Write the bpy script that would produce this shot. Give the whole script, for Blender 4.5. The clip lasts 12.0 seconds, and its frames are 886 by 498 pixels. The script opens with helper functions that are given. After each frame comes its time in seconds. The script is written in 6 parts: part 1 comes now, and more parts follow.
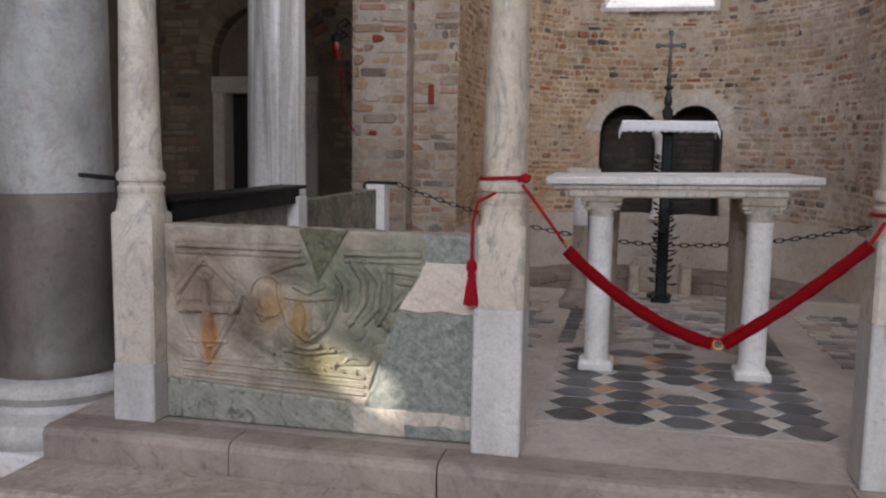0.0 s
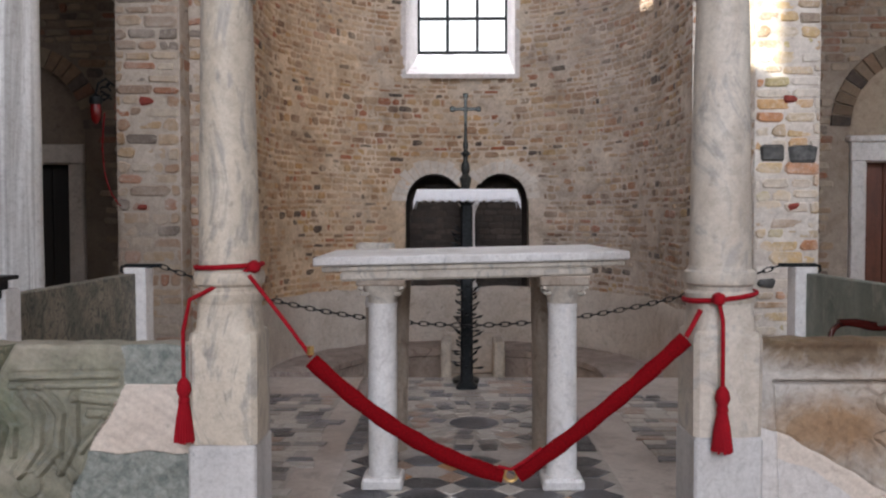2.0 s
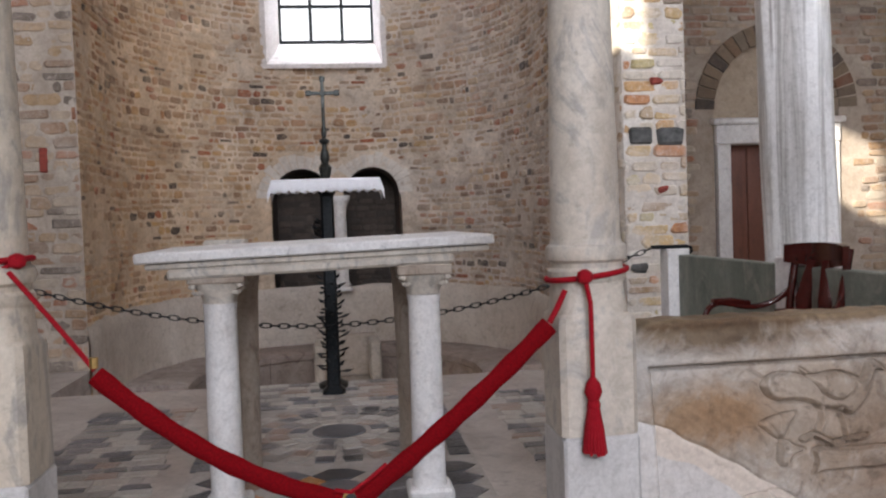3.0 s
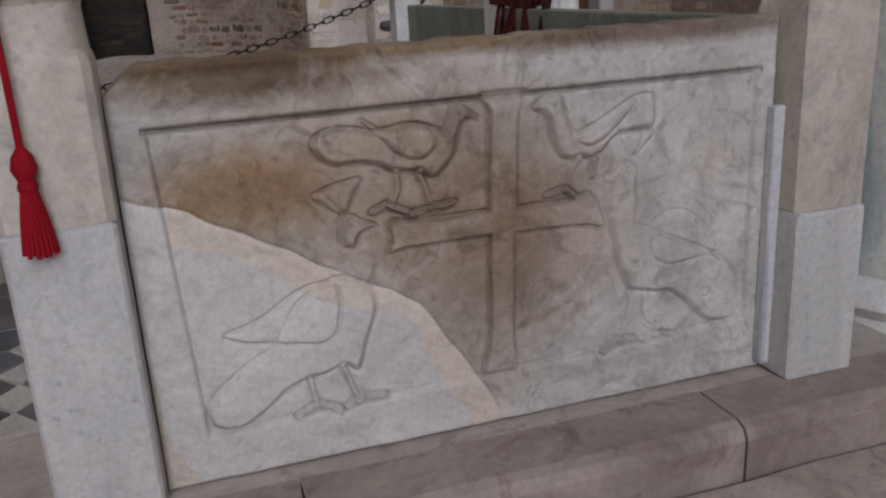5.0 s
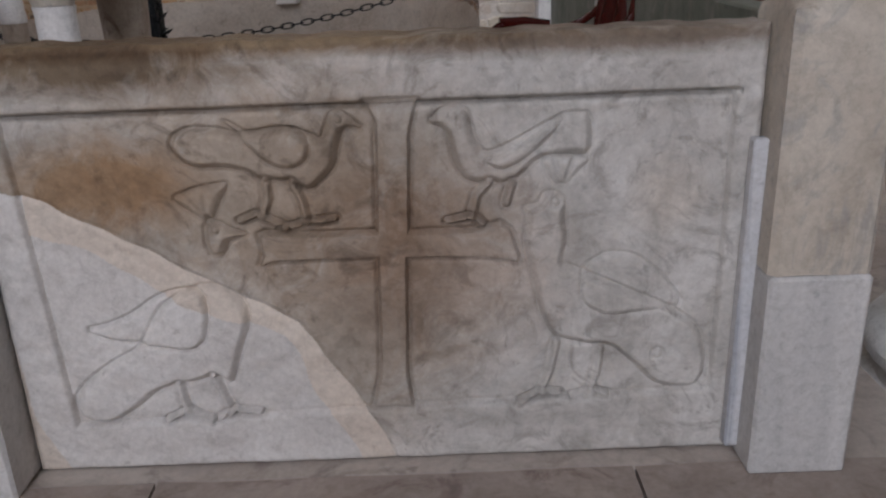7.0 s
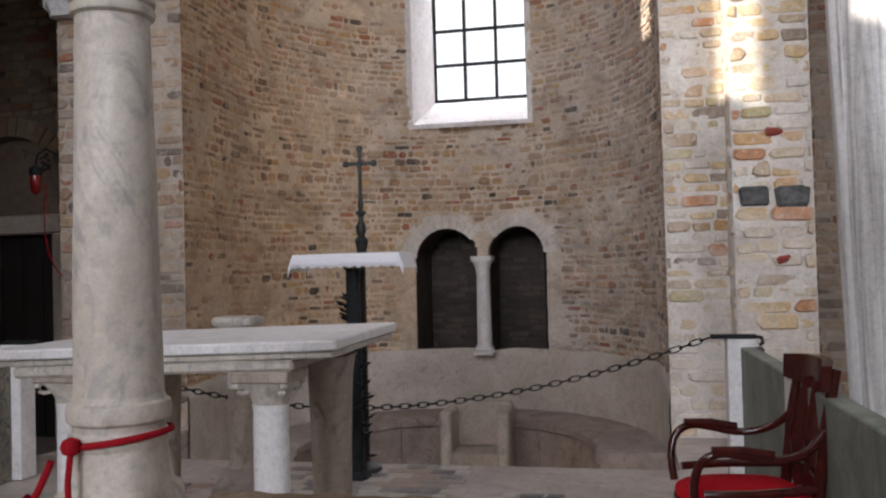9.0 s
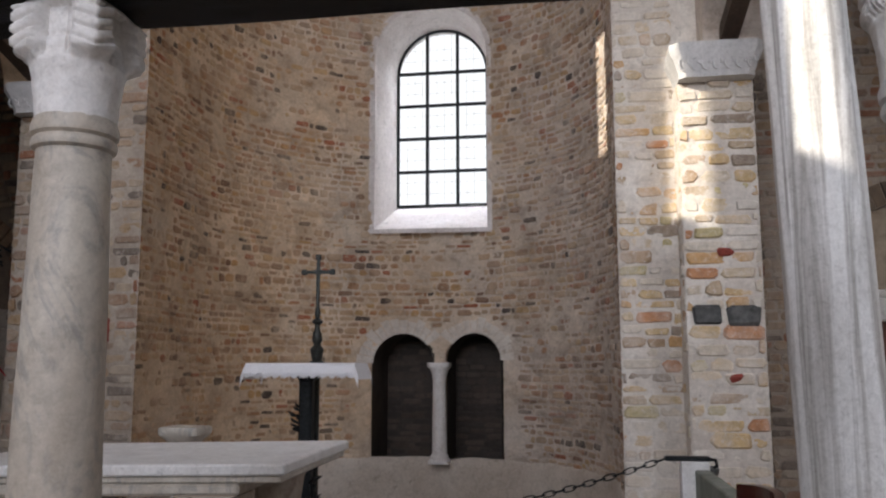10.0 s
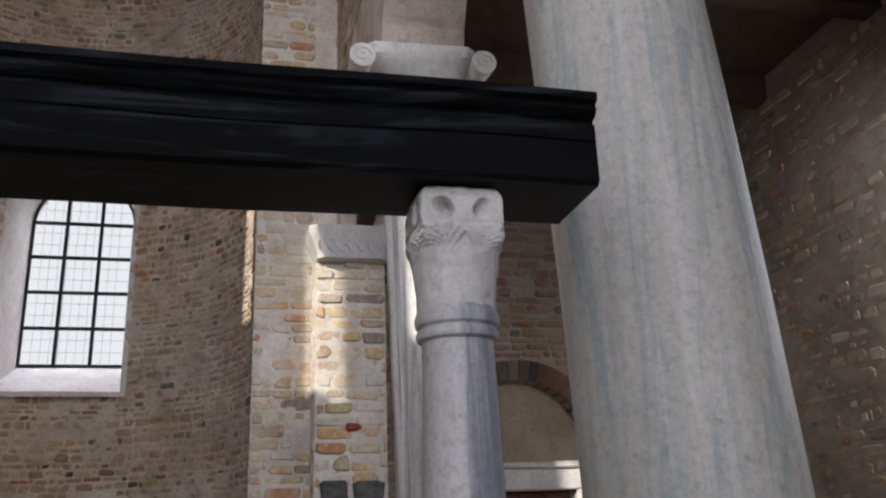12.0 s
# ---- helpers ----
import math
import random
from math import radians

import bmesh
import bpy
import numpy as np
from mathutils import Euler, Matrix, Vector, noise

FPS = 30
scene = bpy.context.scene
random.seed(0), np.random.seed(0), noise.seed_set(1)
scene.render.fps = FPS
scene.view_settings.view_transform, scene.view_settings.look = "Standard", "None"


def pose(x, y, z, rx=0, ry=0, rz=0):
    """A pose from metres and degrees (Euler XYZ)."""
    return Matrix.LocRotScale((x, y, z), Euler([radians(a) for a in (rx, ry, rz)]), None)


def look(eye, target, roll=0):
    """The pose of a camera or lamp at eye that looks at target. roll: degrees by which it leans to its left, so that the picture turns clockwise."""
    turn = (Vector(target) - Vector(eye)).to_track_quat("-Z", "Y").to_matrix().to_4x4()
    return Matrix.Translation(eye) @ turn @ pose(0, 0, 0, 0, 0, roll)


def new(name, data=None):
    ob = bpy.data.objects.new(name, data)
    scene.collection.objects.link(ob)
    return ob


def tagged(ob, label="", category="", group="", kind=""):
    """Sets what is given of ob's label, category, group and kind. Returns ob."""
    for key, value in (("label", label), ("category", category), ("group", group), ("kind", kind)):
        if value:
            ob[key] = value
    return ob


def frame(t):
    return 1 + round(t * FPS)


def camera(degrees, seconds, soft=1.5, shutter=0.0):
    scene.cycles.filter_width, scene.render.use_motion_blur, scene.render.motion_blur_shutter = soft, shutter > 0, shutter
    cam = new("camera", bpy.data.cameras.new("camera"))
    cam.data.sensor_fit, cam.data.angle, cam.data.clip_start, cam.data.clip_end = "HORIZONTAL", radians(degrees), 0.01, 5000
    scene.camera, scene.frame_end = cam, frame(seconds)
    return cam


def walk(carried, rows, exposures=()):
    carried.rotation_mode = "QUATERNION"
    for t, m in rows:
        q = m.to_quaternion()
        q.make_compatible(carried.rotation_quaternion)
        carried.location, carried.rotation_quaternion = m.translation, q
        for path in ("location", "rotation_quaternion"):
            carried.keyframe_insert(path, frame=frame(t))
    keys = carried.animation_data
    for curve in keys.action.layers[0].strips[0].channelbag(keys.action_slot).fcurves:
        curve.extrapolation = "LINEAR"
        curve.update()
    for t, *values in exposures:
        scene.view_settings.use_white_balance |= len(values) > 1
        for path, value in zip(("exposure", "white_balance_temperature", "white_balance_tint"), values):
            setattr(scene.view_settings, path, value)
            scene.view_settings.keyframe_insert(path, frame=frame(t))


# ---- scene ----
cam = camera(55.0, 12.0, soft=2.2)
PATH = [
    (0, (-0.255, -3.239, 1.183), (-0.685, -1.301, 0.945), 1.0),
    (0.5, (-0.19, -3.055, 1.17), (-0.449, -1.088, 0.92), 0.3),
    (0.7, (-0.191, -2.944, 1.180), (-0.354, -0.957, 1.016), 0.6),
    (1, (-0.187, -2.818, 1.205), (-0.236, -0.822, 1.096), -0.5),
    (1.5, (-0.161, -2.65, 1.199), (-0.184, -0.654, 1.071), -0.3),
    (2, (-0.084, -2.432, 1.205), (-0.115, -0.434, 1.134), -0.1),
    (2.5, (-0.024, -2.266, 1.184), (-0.063, -0.268, 1.117), -0.8),
    (3, (0.063, -2.05, 1.137), (0.303, -0.066, 1.062), -2.0),
    (3.2, (0.147, -2.021, 1.096), (0.512, -0.059, 0.962), -2.8),
    (3.5, (0.293, -1.959, 1.066), (0.788, -0.035, 0.834), -3.7),
    (3.7, (0.409, -1.899, 1.045), (0.901, 0.015, 0.737), -2.2),
    (5.3, (0.989, -1.601, 0.959), (1.559, 0.215, 0.343), -3.4),
    (5.5, (1.084, -1.596, 0.952), (1.518, 0.265, 0.364), -3.1),
    (6, (1.354, -1.611, 0.997), (1.486, 0.287, 0.381), -0.1),
    (6.5, (1.506, -1.537, 0.987), (1.529, 0.341, 0.299), -1.6),
    (6.7, (1.547, -1.492, 0.998), (1.584, 0.365, 0.255), -1.8),
    (8.3, (1.718, -1.542, 1.204), (1.393, 0.42, 0.991), -2.4),
    (8.5, (1.7, -1.54, 1.234), (1.347, 0.422, 1.072), -2.5),
    (9, (1.664, -1.536, 1.304), (1.248, 0.42, 1.349), -1.5),
    (9.5, (1.658, -1.547, 1.35), (1.223, 0.398, 1.52), -0.0),
    (10, (1.677, -1.548, 1.393), (1.361, 0.408, 1.665), -0.1),
    (10.5, (1.738, -1.539, 1.399), (1.772, 0.422, 1.789), -1.3),
    (11, (1.846, -1.556, 1.445), (2.249, 0.335, 1.957), -1.9),
    (11.5, (1.887, -1.604, 1.451), (2.434, 0.241, 1.995), -1.9),
    (12, (1.87, -1.604, 1.481), (2.327, 0.242, 2.1), -2.2),
]
walk(cam, [(t, look(eye, target, roll)) for t, eye, target, roll in PATH],
     exposures=[(0.0, 0.84), (0.7, 0.98), (2.5, 1.0), (3.2, 1.06), (3.7, 0.98), (5.3, 0.52), (6.7, 0.52), (8.5, 0.72), (9.2, 0.80), (10.0, 0.46), (11.0, 0.08), (12.0, 0.0)])

# ---- world, sun and added daylight lamps ----
SUN_WAY = Vector((0.70, 0.60, -0.35)).normalized()
world = bpy.data.worlds.new("sky")
scene.world = world
world.use_nodes = True
sky = world.node_tree.nodes.new("ShaderNodeTexSky")
sky.sky_type = "NISHITA"
sky.sun_disc = False
sky.sun_elevation = math.asin(-SUN_WAY.z)
sky.sun_rotation = math.atan2(-SUN_WAY.x, -SUN_WAY.y)
back = world.node_tree.nodes["Background"]
back.inputs["Strength"].default_value = 0.12
world.node_tree.links.new(sky.outputs["Color"], back.inputs["Color"])

sun = new("sun", bpy.data.lights.new("sun", "SUN"))
sun.data.energy = 5.0
sun.data.angle = radians(0.6)
sun.data.color = (1.0, 0.93, 0.82)
sun.matrix_world = look((-10, -10, 10), Vector((-10, -10, 10)) + SUN_WAY)


def daylight_fill(eye, target, w, h, power, colour):
    lamp = new("daylight_fill", bpy.data.lights.new("daylight_fill", "AREA"))
    lamp.data.shape, lamp.data.size, lamp.data.size_y = "RECTANGLE", w, h
    lamp.data.energy, lamp.data.color = power, colour
    lamp.matrix_world = look(eye, target)
    return lamp


DAY = (0.865, 0.90, 1.03)
# added lamps: west, clerestory on both sides, apse window, aisles; all out of view
daylight_fill((0, -11.7, 5.2), (0, 0, 1.6), 3.6, 2.8, 432, DAY)
daylight_fill((-2.62, -5.0, 6.6), (0.6, 0, 1.5), 5.0, 1.5, 108, DAY)
daylight_fill((2.62, -5.0, 6.6), (-0.6, 0, 1.5), 5.0, 1.5, 108, DAY)
# fill aimed to brighten the south pier
daylight_fill((-2.62, 1.6, 5.9), (2.3, 5.0, 2.4), 3.6, 1.3, 63.4, DAY)
# added fill towards the apse; the wall has no opening here
daylight_fill((2.62, 1.6, 5.9), (-1.0, 6.5, 1.4), 3.6, 1.3, 33.1, DAY)
daylight_fill((0, 9.9, 6.9), (0, 8.3, 4.2), 3.0, 1.4, 380, DAY)
# added fill in place of sun bounced within the south aisle
daylight_fill((5.6, 1.5, 3.0), (3.4, 4.5, 1.0), 1.0, 1.8, 38, DAY)
# weak added fill for the north aisle, beside no opening
daylight_fill((-5.6, -3.0, 3.0), (-3.4, 3.0, 1.0), 1.0, 1.8, 2.9, DAY)

# ---- materials ----


def nodes_of(name):
    m = bpy.data.materials.new(name)
    m.use_nodes = True
    nt = m.node_tree
    return m, nt, nt.nodes["Principled BSDF"]


def add(nt, kind, **values):
    n = nt.nodes.new(kind)
    for key, v in values.items():
        if key in n.inputs:
            n.inputs[key].default_value = v
    return n


def ramp(nt, fac, stops, mode="LINEAR"):
    r = nt.nodes.new("ShaderNodeValToRGB")
    r.color_ramp.interpolation = mode
    while len(r.color_ramp.elements) < len(stops):
        r.color_ramp.elements.new(0.5)
    for e, (p, c) in zip(r.color_ramp.elements, stops):
        e.position, e.color = p, (*c, 1)
    nt.links.new(fac, r.inputs["Fac"])
    return r.outputs["Color"]


def mix(nt, fac, a, b, mode="MIX"):
    m = nt.nodes.new("ShaderNodeMix")
    m.data_type, m.blend_type = "RGBA", mode
    for socket, v in ((m.inputs["Factor"], fac), (m.inputs["A"], a), (m.inputs["B"], b)):
        if isinstance(v, (int, float)):
            socket.default_value = v
        elif isinstance(v, tuple):
            socket.default_value = (*v, 1)
        else:
            nt.links.new(v, socket)
    return m.outputs["Result"]


def noise_tex(nt, scale, detail=6.0, rough=0.6, stretch=(1, 1, 1), warp=0.0):
    co = nt.nodes.new("ShaderNodeTexCoord")
    mp = nt.nodes.new("ShaderNodeMapping")
    mp.inputs["Scale"].default_value = stretch
    geo = nt.nodes.new("ShaderNodeNewGeometry")
    nt.links.new(geo.outputs["Position"], mp.inputs["Vector"])
    n = add(nt, "ShaderNodeTexNoise", Scale=scale, Detail=detail, Roughness=rough, Distortion=warp)
    nt.links.new(mp.outputs["Vector"], n.inputs["Vector"])
    return n.outputs["Fac"]


def finish(nt, bsdf, colour, roughness, bump_from, bump, dist=0.01, metal=0.0):
    nt.links.new(colour, bsdf.inputs["Base Color"])
    bsdf.inputs["Roughness"].default_value = roughness
    bsdf.inputs["Metallic"].default_value = metal
    b = add(nt, "ShaderNodeBump", Strength=bump, Distance=dist)
    nt.links.new(bump_from, b.inputs["Height"])
    nt.links.new(b.outputs["Normal"], bsdf.inputs["Normal"])


def stone(name, dark, light, vein=None, scale=3.0, rough=0.6, bump=0.25, stretch=(1, 1, 1), grain=60, warp=0.6, vein_at=0.62, wear_and_bounce=False):
    """Worn stone or plaster: large clouds, optional veins, fine grain."""
    m, nt, bsdf = nodes_of(name)
    big = noise_tex(nt, scale, 7, 0.62, stretch, warp)
    col = ramp(nt, big, [(0.32, dark), (0.68, light)])
    if vein:
        v = noise_tex(nt, scale * 1.9, 5, 0.65, stretch, warp * 2.5)
        col = mix(nt, ramp(nt, v, [(vein_at - 0.07, (0, 0, 0)), (vein_at + 0.06, (0.85, 0.85, 0.85))]), col, vein)
    mid = noise_tex(nt, scale * 5 + 4, 6, 0.7, (1, 1, 1), 0.7)
    col = mix(nt, 0.6, col, ramp(nt, mid, [(0.28, (0.62, 0.60, 0.58)), (0.5, (1, 1, 1)), (0.75, (1.12, 1.11, 1.1))]), "MULTIPLY")
    fine = noise_tex(nt, grain, 8, 0.75)
    col = mix(nt, 0.55, col, ramp(nt, fine, [(0.25, (0.55, 0.54, 0.52)), (0.62, (1, 1, 1)), (0.8, (1.12, 1.1, 1.06))]), "MULTIPLY")
    spots = noise_tex(nt, grain * 0.3, 3, 0.6)
    col = mix(nt, ramp(nt, spots, [(0.66, (0, 0, 0)), (0.74, (0.6, 0.6, 0.6))]), col, tuple(c * 0.55 for c in dark))
    if wear_and_bounce:
        col = weathered(nt, col)
    finish(nt, bsdf, col, rough, fine, bump, 0.006)
    return m


def masonry(name, palette, mortar, smear=0.5, scale=1.0, wear_and_bounce=False):
    """Single stones, each of its own colour, half smeared over with mortar."""
    m, nt, bsdf = nodes_of(name)
    info = nt.nodes.new("ShaderNodeObjectInfo")
    geo = nt.nodes.new("ShaderNodeNewGeometry")
    s = nt.nodes.new("ShaderNodeMath")
    s.operation = "ADD"
    nt.links.new(info.outputs["Random"], s.inputs[0])
    nt.links.new(geo.outputs["Random Per Island"], s.inputs[1])
    f = nt.nodes.new("ShaderNodeMath")
    f.operation = "FRACT"
    nt.links.new(s.outputs[0], f.inputs[0])
    col = ramp(nt, f.outputs[0], [(i / len(palette), c) for i, c in enumerate(palette)], "CONSTANT")
    cloud = noise_tex(nt, 14 * scale, 6, 0.7)
    col = mix(nt, 0.7, col, ramp(nt, cloud, [(0.25, (0.5, 0.48, 0.46)), (0.6, (1.05, 1.03, 1.0))]), "MULTIPLY")
    wash = noise_tex(nt, 1.0 * scale, 10, 0.74, (1, 1, 1), 0.5)
    col = mix(nt, ramp(nt, wash, [(0.44, (0, 0, 0)), (0.64, (smear, smear, smear))]), col, mortar)
    crumbs = noise_tex(nt, 22 * scale, 9, 0.8, (1, 1, 1), 0.6)
    col = mix(nt, ramp(nt, crumbs, [(0.52, (0, 0, 0)), (0.66, (smear, smear, smear))]), col, mortar)
    fine = noise_tex(nt, 70, 8, 0.75)
    col = mix(nt, 0.45, col, ramp(nt, fine, [(0.3, (0.6, 0.58, 0.56)), (0.6, (1, 1, 1))]), "MULTIPLY")
    if wear_and_bounce:
        col = weathered(nt, col)
    finish(nt, bsdf, col, 0.9, fine, 0.55, 0.012)
    return m


def weathered(nt, col):
    """Ochre tint towards the north paints in warm bounced light; lime bloom and soot in broad uneven patches."""
    geo = nt.nodes.new("ShaderNodeNewGeometry")
    xyz = nt.nodes.new("ShaderNodeSeparateXYZ")
    nt.links.new(geo.outputs["Position"], xyz.inputs[0])
    big = noise_tex(nt, 0.7, 8, 0.65, (1, 1, 1.2), 0.8)
    m = nt.nodes.new("ShaderNodeMath")
    m.operation, m.inputs[1].default_value = "MULTIPLY_ADD", 0.13
    nt.links.new(xyz.outputs["X"], m.inputs[0])
    nt.links.new(big, m.inputs[2])
    # warm north to cool south: bounced light multiplied into the colour
    col = mix(nt, 0.85, col, ramp(nt, m.outputs[0], [(0.25, (1.05, 0.90, 0.72)), (0.50, (1.0, 0.97, 0.93)), (0.72, (0.90, 0.915, 0.97))]), "MULTIPLY")
    soot = noise_tex(nt, 1.9, 9, 0.7, (1, 1, 1.6), 1.2)
    col = mix(nt, 0.75, col, ramp(nt, soot, [(0.30, (0.52, 0.47, 0.43)), (0.48, (1, 1, 1)), (0.66, (1.16, 1.14, 1.12))]), "MULTIPLY")
    return col


def plain(name, colour, rough=0.5, metal=0.0, grain=40, bump=0.15, spread=0.35):
    m, nt, bsdf = nodes_of(name)
    n = noise_tex(nt, grain, 6, 0.65)
    col = ramp(nt, n, [(0.3, tuple(c * (1 - spread) for c in colour)), (0.7, tuple(min(1, c * (1 + spread)) for c in colour))])
    finish(nt, bsdf, col, rough, n, bump, 0.004, metal)
    return m


APSE_STONES = [(0.486, 0.342, 0.216), (0.414, 0.27, 0.171), (0.54, 0.414, 0.288), (0.36, 0.234, 0.153), (0.522, 0.342, 0.18),
               (0.468, 0.351, 0.243), (0.576, 0.468, 0.351), (0.252, 0.158, 0.108), (0.432, 0.243, 0.135), (0.522, 0.396, 0.27),
               (0.378, 0.144, 0.081), (0.432, 0.306, 0.207), (0.513, 0.387, 0.27), (0.099, 0.081, 0.072), (0.513, 0.36, 0.189),
               (0.396, 0.279, 0.198), (0.252, 0.18, 0.135), (0.486, 0.378, 0.279), (0.405, 0.216, 0.126), (0.45, 0.342, 0.243)]
PIER_STONES = [(0.62, 0.53, 0.41), (0.60, 0.43, 0.23), (0.66, 0.59, 0.49), (0.58, 0.36, 0.17), (0.50, 0.39, 0.27), (0.62, 0.47, 0.27),
               (0.42, 0.29, 0.18), (0.64, 0.56, 0.45), (0.54, 0.27, 0.14), (0.58, 0.47, 0.33), (0.52, 0.44, 0.24), (0.33, 0.26, 0.20),
               (0.62, 0.45, 0.24), (0.66, 0.60, 0.52)]
PIER_NORTH_STONES = [(0.43, 0.31, 0.21), (0.36, 0.23, 0.15), (0.48, 0.38, 0.28), (0.36, 0.16, 0.09), (0.42, 0.29, 0.17), (0.20, 0.16, 0.13),
                     (0.50, 0.42, 0.33), (0.40, 0.26, 0.15), (0.46, 0.34, 0.23), (0.30, 0.21, 0.15)]
# brown rubble darkened throughout, with the shade of the aisles in the colour
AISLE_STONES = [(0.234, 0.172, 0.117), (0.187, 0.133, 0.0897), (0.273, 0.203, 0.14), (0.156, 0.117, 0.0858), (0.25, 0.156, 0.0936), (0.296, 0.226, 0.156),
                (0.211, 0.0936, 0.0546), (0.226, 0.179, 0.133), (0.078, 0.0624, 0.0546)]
M_APSE = masonry("apse_stones", APSE_STONES, (0.62, 0.525, 0.42), 0.62, wear_and_bounce=True)
M_PIER = masonry("pier_stones", PIER_STONES, (0.76, 0.70, 0.63), 0.75)
M_PIER_BROWN = masonry("brown_pier_stones", PIER_NORTH_STONES, (0.52, 0.45, 0.38), 0.65)
# niche stones and mortar coloured near black: the recess's shade is in the colour
M_NICHE = masonry("shaded_niche_stones", [(0.10, 0.075, 0.06), (0.07, 0.055, 0.048), (0.13, 0.10, 0.08), (0.085, 0.07, 0.06)], (0.10, 0.08, 0.066), 0.5)
M_NICHE_MORTAR = stone("shaded_niche_mortar", (0.06, 0.048, 0.04), (0.12, 0.095, 0.078), None, 2.0, 0.95, 0.7, grain=45)
M_AISLE = masonry("shaded_aisle_stones", AISLE_STONES, (0.24, 0.185, 0.135), 0.5)
M_MORTAR = stone("mortar", (0.48, 0.395, 0.31), (0.75, 0.66, 0.55), None, 2.2, 0.95, 1.0, grain=38, wear_and_bounce=True)
M_MORTAR_NORTH = stone("tan_mortar", (0.36, 0.29, 0.225), (0.56, 0.48, 0.40), None, 2.2, 0.95, 0.7, grain=45)
M_MORTAR_SOUTH = stone("brown_grey_mortar", (0.24, 0.19, 0.145), (0.42, 0.35, 0.28), None, 2.2, 0.95, 0.7, grain=45)
M_MORTAR_PIER = stone("pale_mortar", (0.58, 0.51, 0.44), (0.78, 0.73, 0.66), None, 2.2, 0.95, 0.7, grain=45)
# brown mortar darkened to carry the north aisle's shade
M_MORTAR_DARK = stone("shaded_brown_mortar", (0.14, 0.105, 0.076), (0.25, 0.195, 0.145), None, 1.4, 0.95, 0.7, grain=45)
M_PLASTER = stone("lime_plaster", (0.46, 0.39, 0.32), (0.63, 0.57, 0.50), None, 1.6, 0.92, 0.5, grain=35)
M_WINDOW_PLASTER = stone("white_plaster", (0.70, 0.64, 0.60), (0.84, 0.80, 0.77), None, 2.5, 0.9, 0.35, grain=30)
# darker copy of the lunette plaster, north aisle shade put into its colour
M_LUNETTE_DARK = stone("shaded_lunette_plaster", (0.17, 0.125, 0.09), (0.26, 0.20, 0.15), None, 1.5, 0.92, 0.3, grain=30)
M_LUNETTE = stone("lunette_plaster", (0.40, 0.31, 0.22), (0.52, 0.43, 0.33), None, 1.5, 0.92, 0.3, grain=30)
M_CREAM = stone("cream_marble", (0.46, 0.40, 0.33), (0.64, 0.59, 0.51), (0.36, 0.335, 0.305), 2.6, 0.5, 0.3, (1, 1, 0.6), 70, 1.8, 0.585)
M_WARM = stone("warm_marble", (0.43, 0.365, 0.285), (0.60, 0.53, 0.43), (0.31, 0.285, 0.255), 2.8, 0.5, 0.3, (1, 1, 0.35), 70, 2.0, 0.575)
M_WHITE = stone("white_marble", (0.70, 0.67, 0.64), (0.86, 0.84, 0.82), (0.50, 0.49, 0.49), 4.0, 0.55, 0.3, (1, 1, 0.7), 90, 1.0, 0.68)
M_GREY = stone("grey_streaked_marble", (0.52, 0.52, 0.54), (0.70, 0.69, 0.68), (0.25, 0.27, 0.32), 8.0, 0.5, 0.3, (1, 1, 0.03), 80, 0.3, 0.555)
M_GREY_BLOCK = stone("pale_grey_limestone", (0.46, 0.45, 0.44), (0.64, 0.62, 0.60), None, 7.0, 0.6, 0.3, (1, 1, 0.25), 80, 0.5)
M_COLUMN = stone("veined_column_marble", (0.56, 0.53, 0.48), (0.76, 0.745, 0.70), (0.43, 0.50, 0.51), 7.0, 0.45, 0.25, (1, 1, 0.07), 55, 0.5, 0.56)
M_COLUMN_GREY = stone("dark_grey_column_marble", (0.22, 0.22, 0.22), (0.43, 0.43, 0.43), (0.33, 0.30, 0.27), 2.6, 0.5, 0.3, (1, 1, 0.5), 55, 0.9, 0.58)
M_COLUMN_BROWN = stone("brown_grey_column_marble", (0.085, 0.070, 0.062), (0.20, 0.17, 0.15), (0.15, 0.122, 0.10), 2.6, 0.5, 0.3, (1, 1, 0.5), 55, 0.9, 0.58)
M_STREAK = stone("white_streaked_marble", (0.72, 0.70, 0.67), (0.88, 0.87, 0.86), (0.33, 0.305, 0.275), 3.7, 0.45, 0.2, (1, 1, 0.035), 60, 0.3, 0.545)
M_BASE = stone("pink_grey_stone", (0.24, 0.19, 0.165), (0.42, 0.35, 0.305), (0.21, 0.155, 0.14), 2.2, 0.75, 0.4, grain=45, warp=1.0)
M_STEP = stone("worn_step_stone", (0.34, 0.27, 0.225), (0.56, 0.49, 0.435), (0.27, 0.21, 0.18), 4.2, 0.7, 0.5, grain=45, warp=1.2)
M_FLOOR = stone("worn_floor_stone", (0.36, 0.30, 0.26), (0.53, 0.47, 0.42), (0.30, 0.25, 0.22), 2.0, 0.42, 0.25, grain=45, warp=1.0)
M_GROUT = stone("floor_mortar", (0.38, 0.34, 0.30), (0.50, 0.45, 0.41), None, 6.0, 0.7, 0.4, grain=60)
M_PLINTH_GREEN = stone("grey_green_plinth", (0.17, 0.18, 0.15), (0.36, 0.35, 0.29), (0.06, 0.075, 0.06), 5.0, 0.55, 0.4, (1, 1, 0.8), 60, 1.0, 0.60)
M_SPECKLE = stone("speckled_green_stone", (0.13, 0.15, 0.135), (0.34, 0.35, 0.31), None, 34.0, 0.55, 0.5, grain=90)
M_SLAB_GREEN = stone("dull_green_slab", (0.11, 0.125, 0.10), (0.23, 0.24, 0.20), (0.26, 0.25, 0.21), 3.0, 0.6, 0.3, (1, 1, 0.5), 50, 1.0, 0.60)
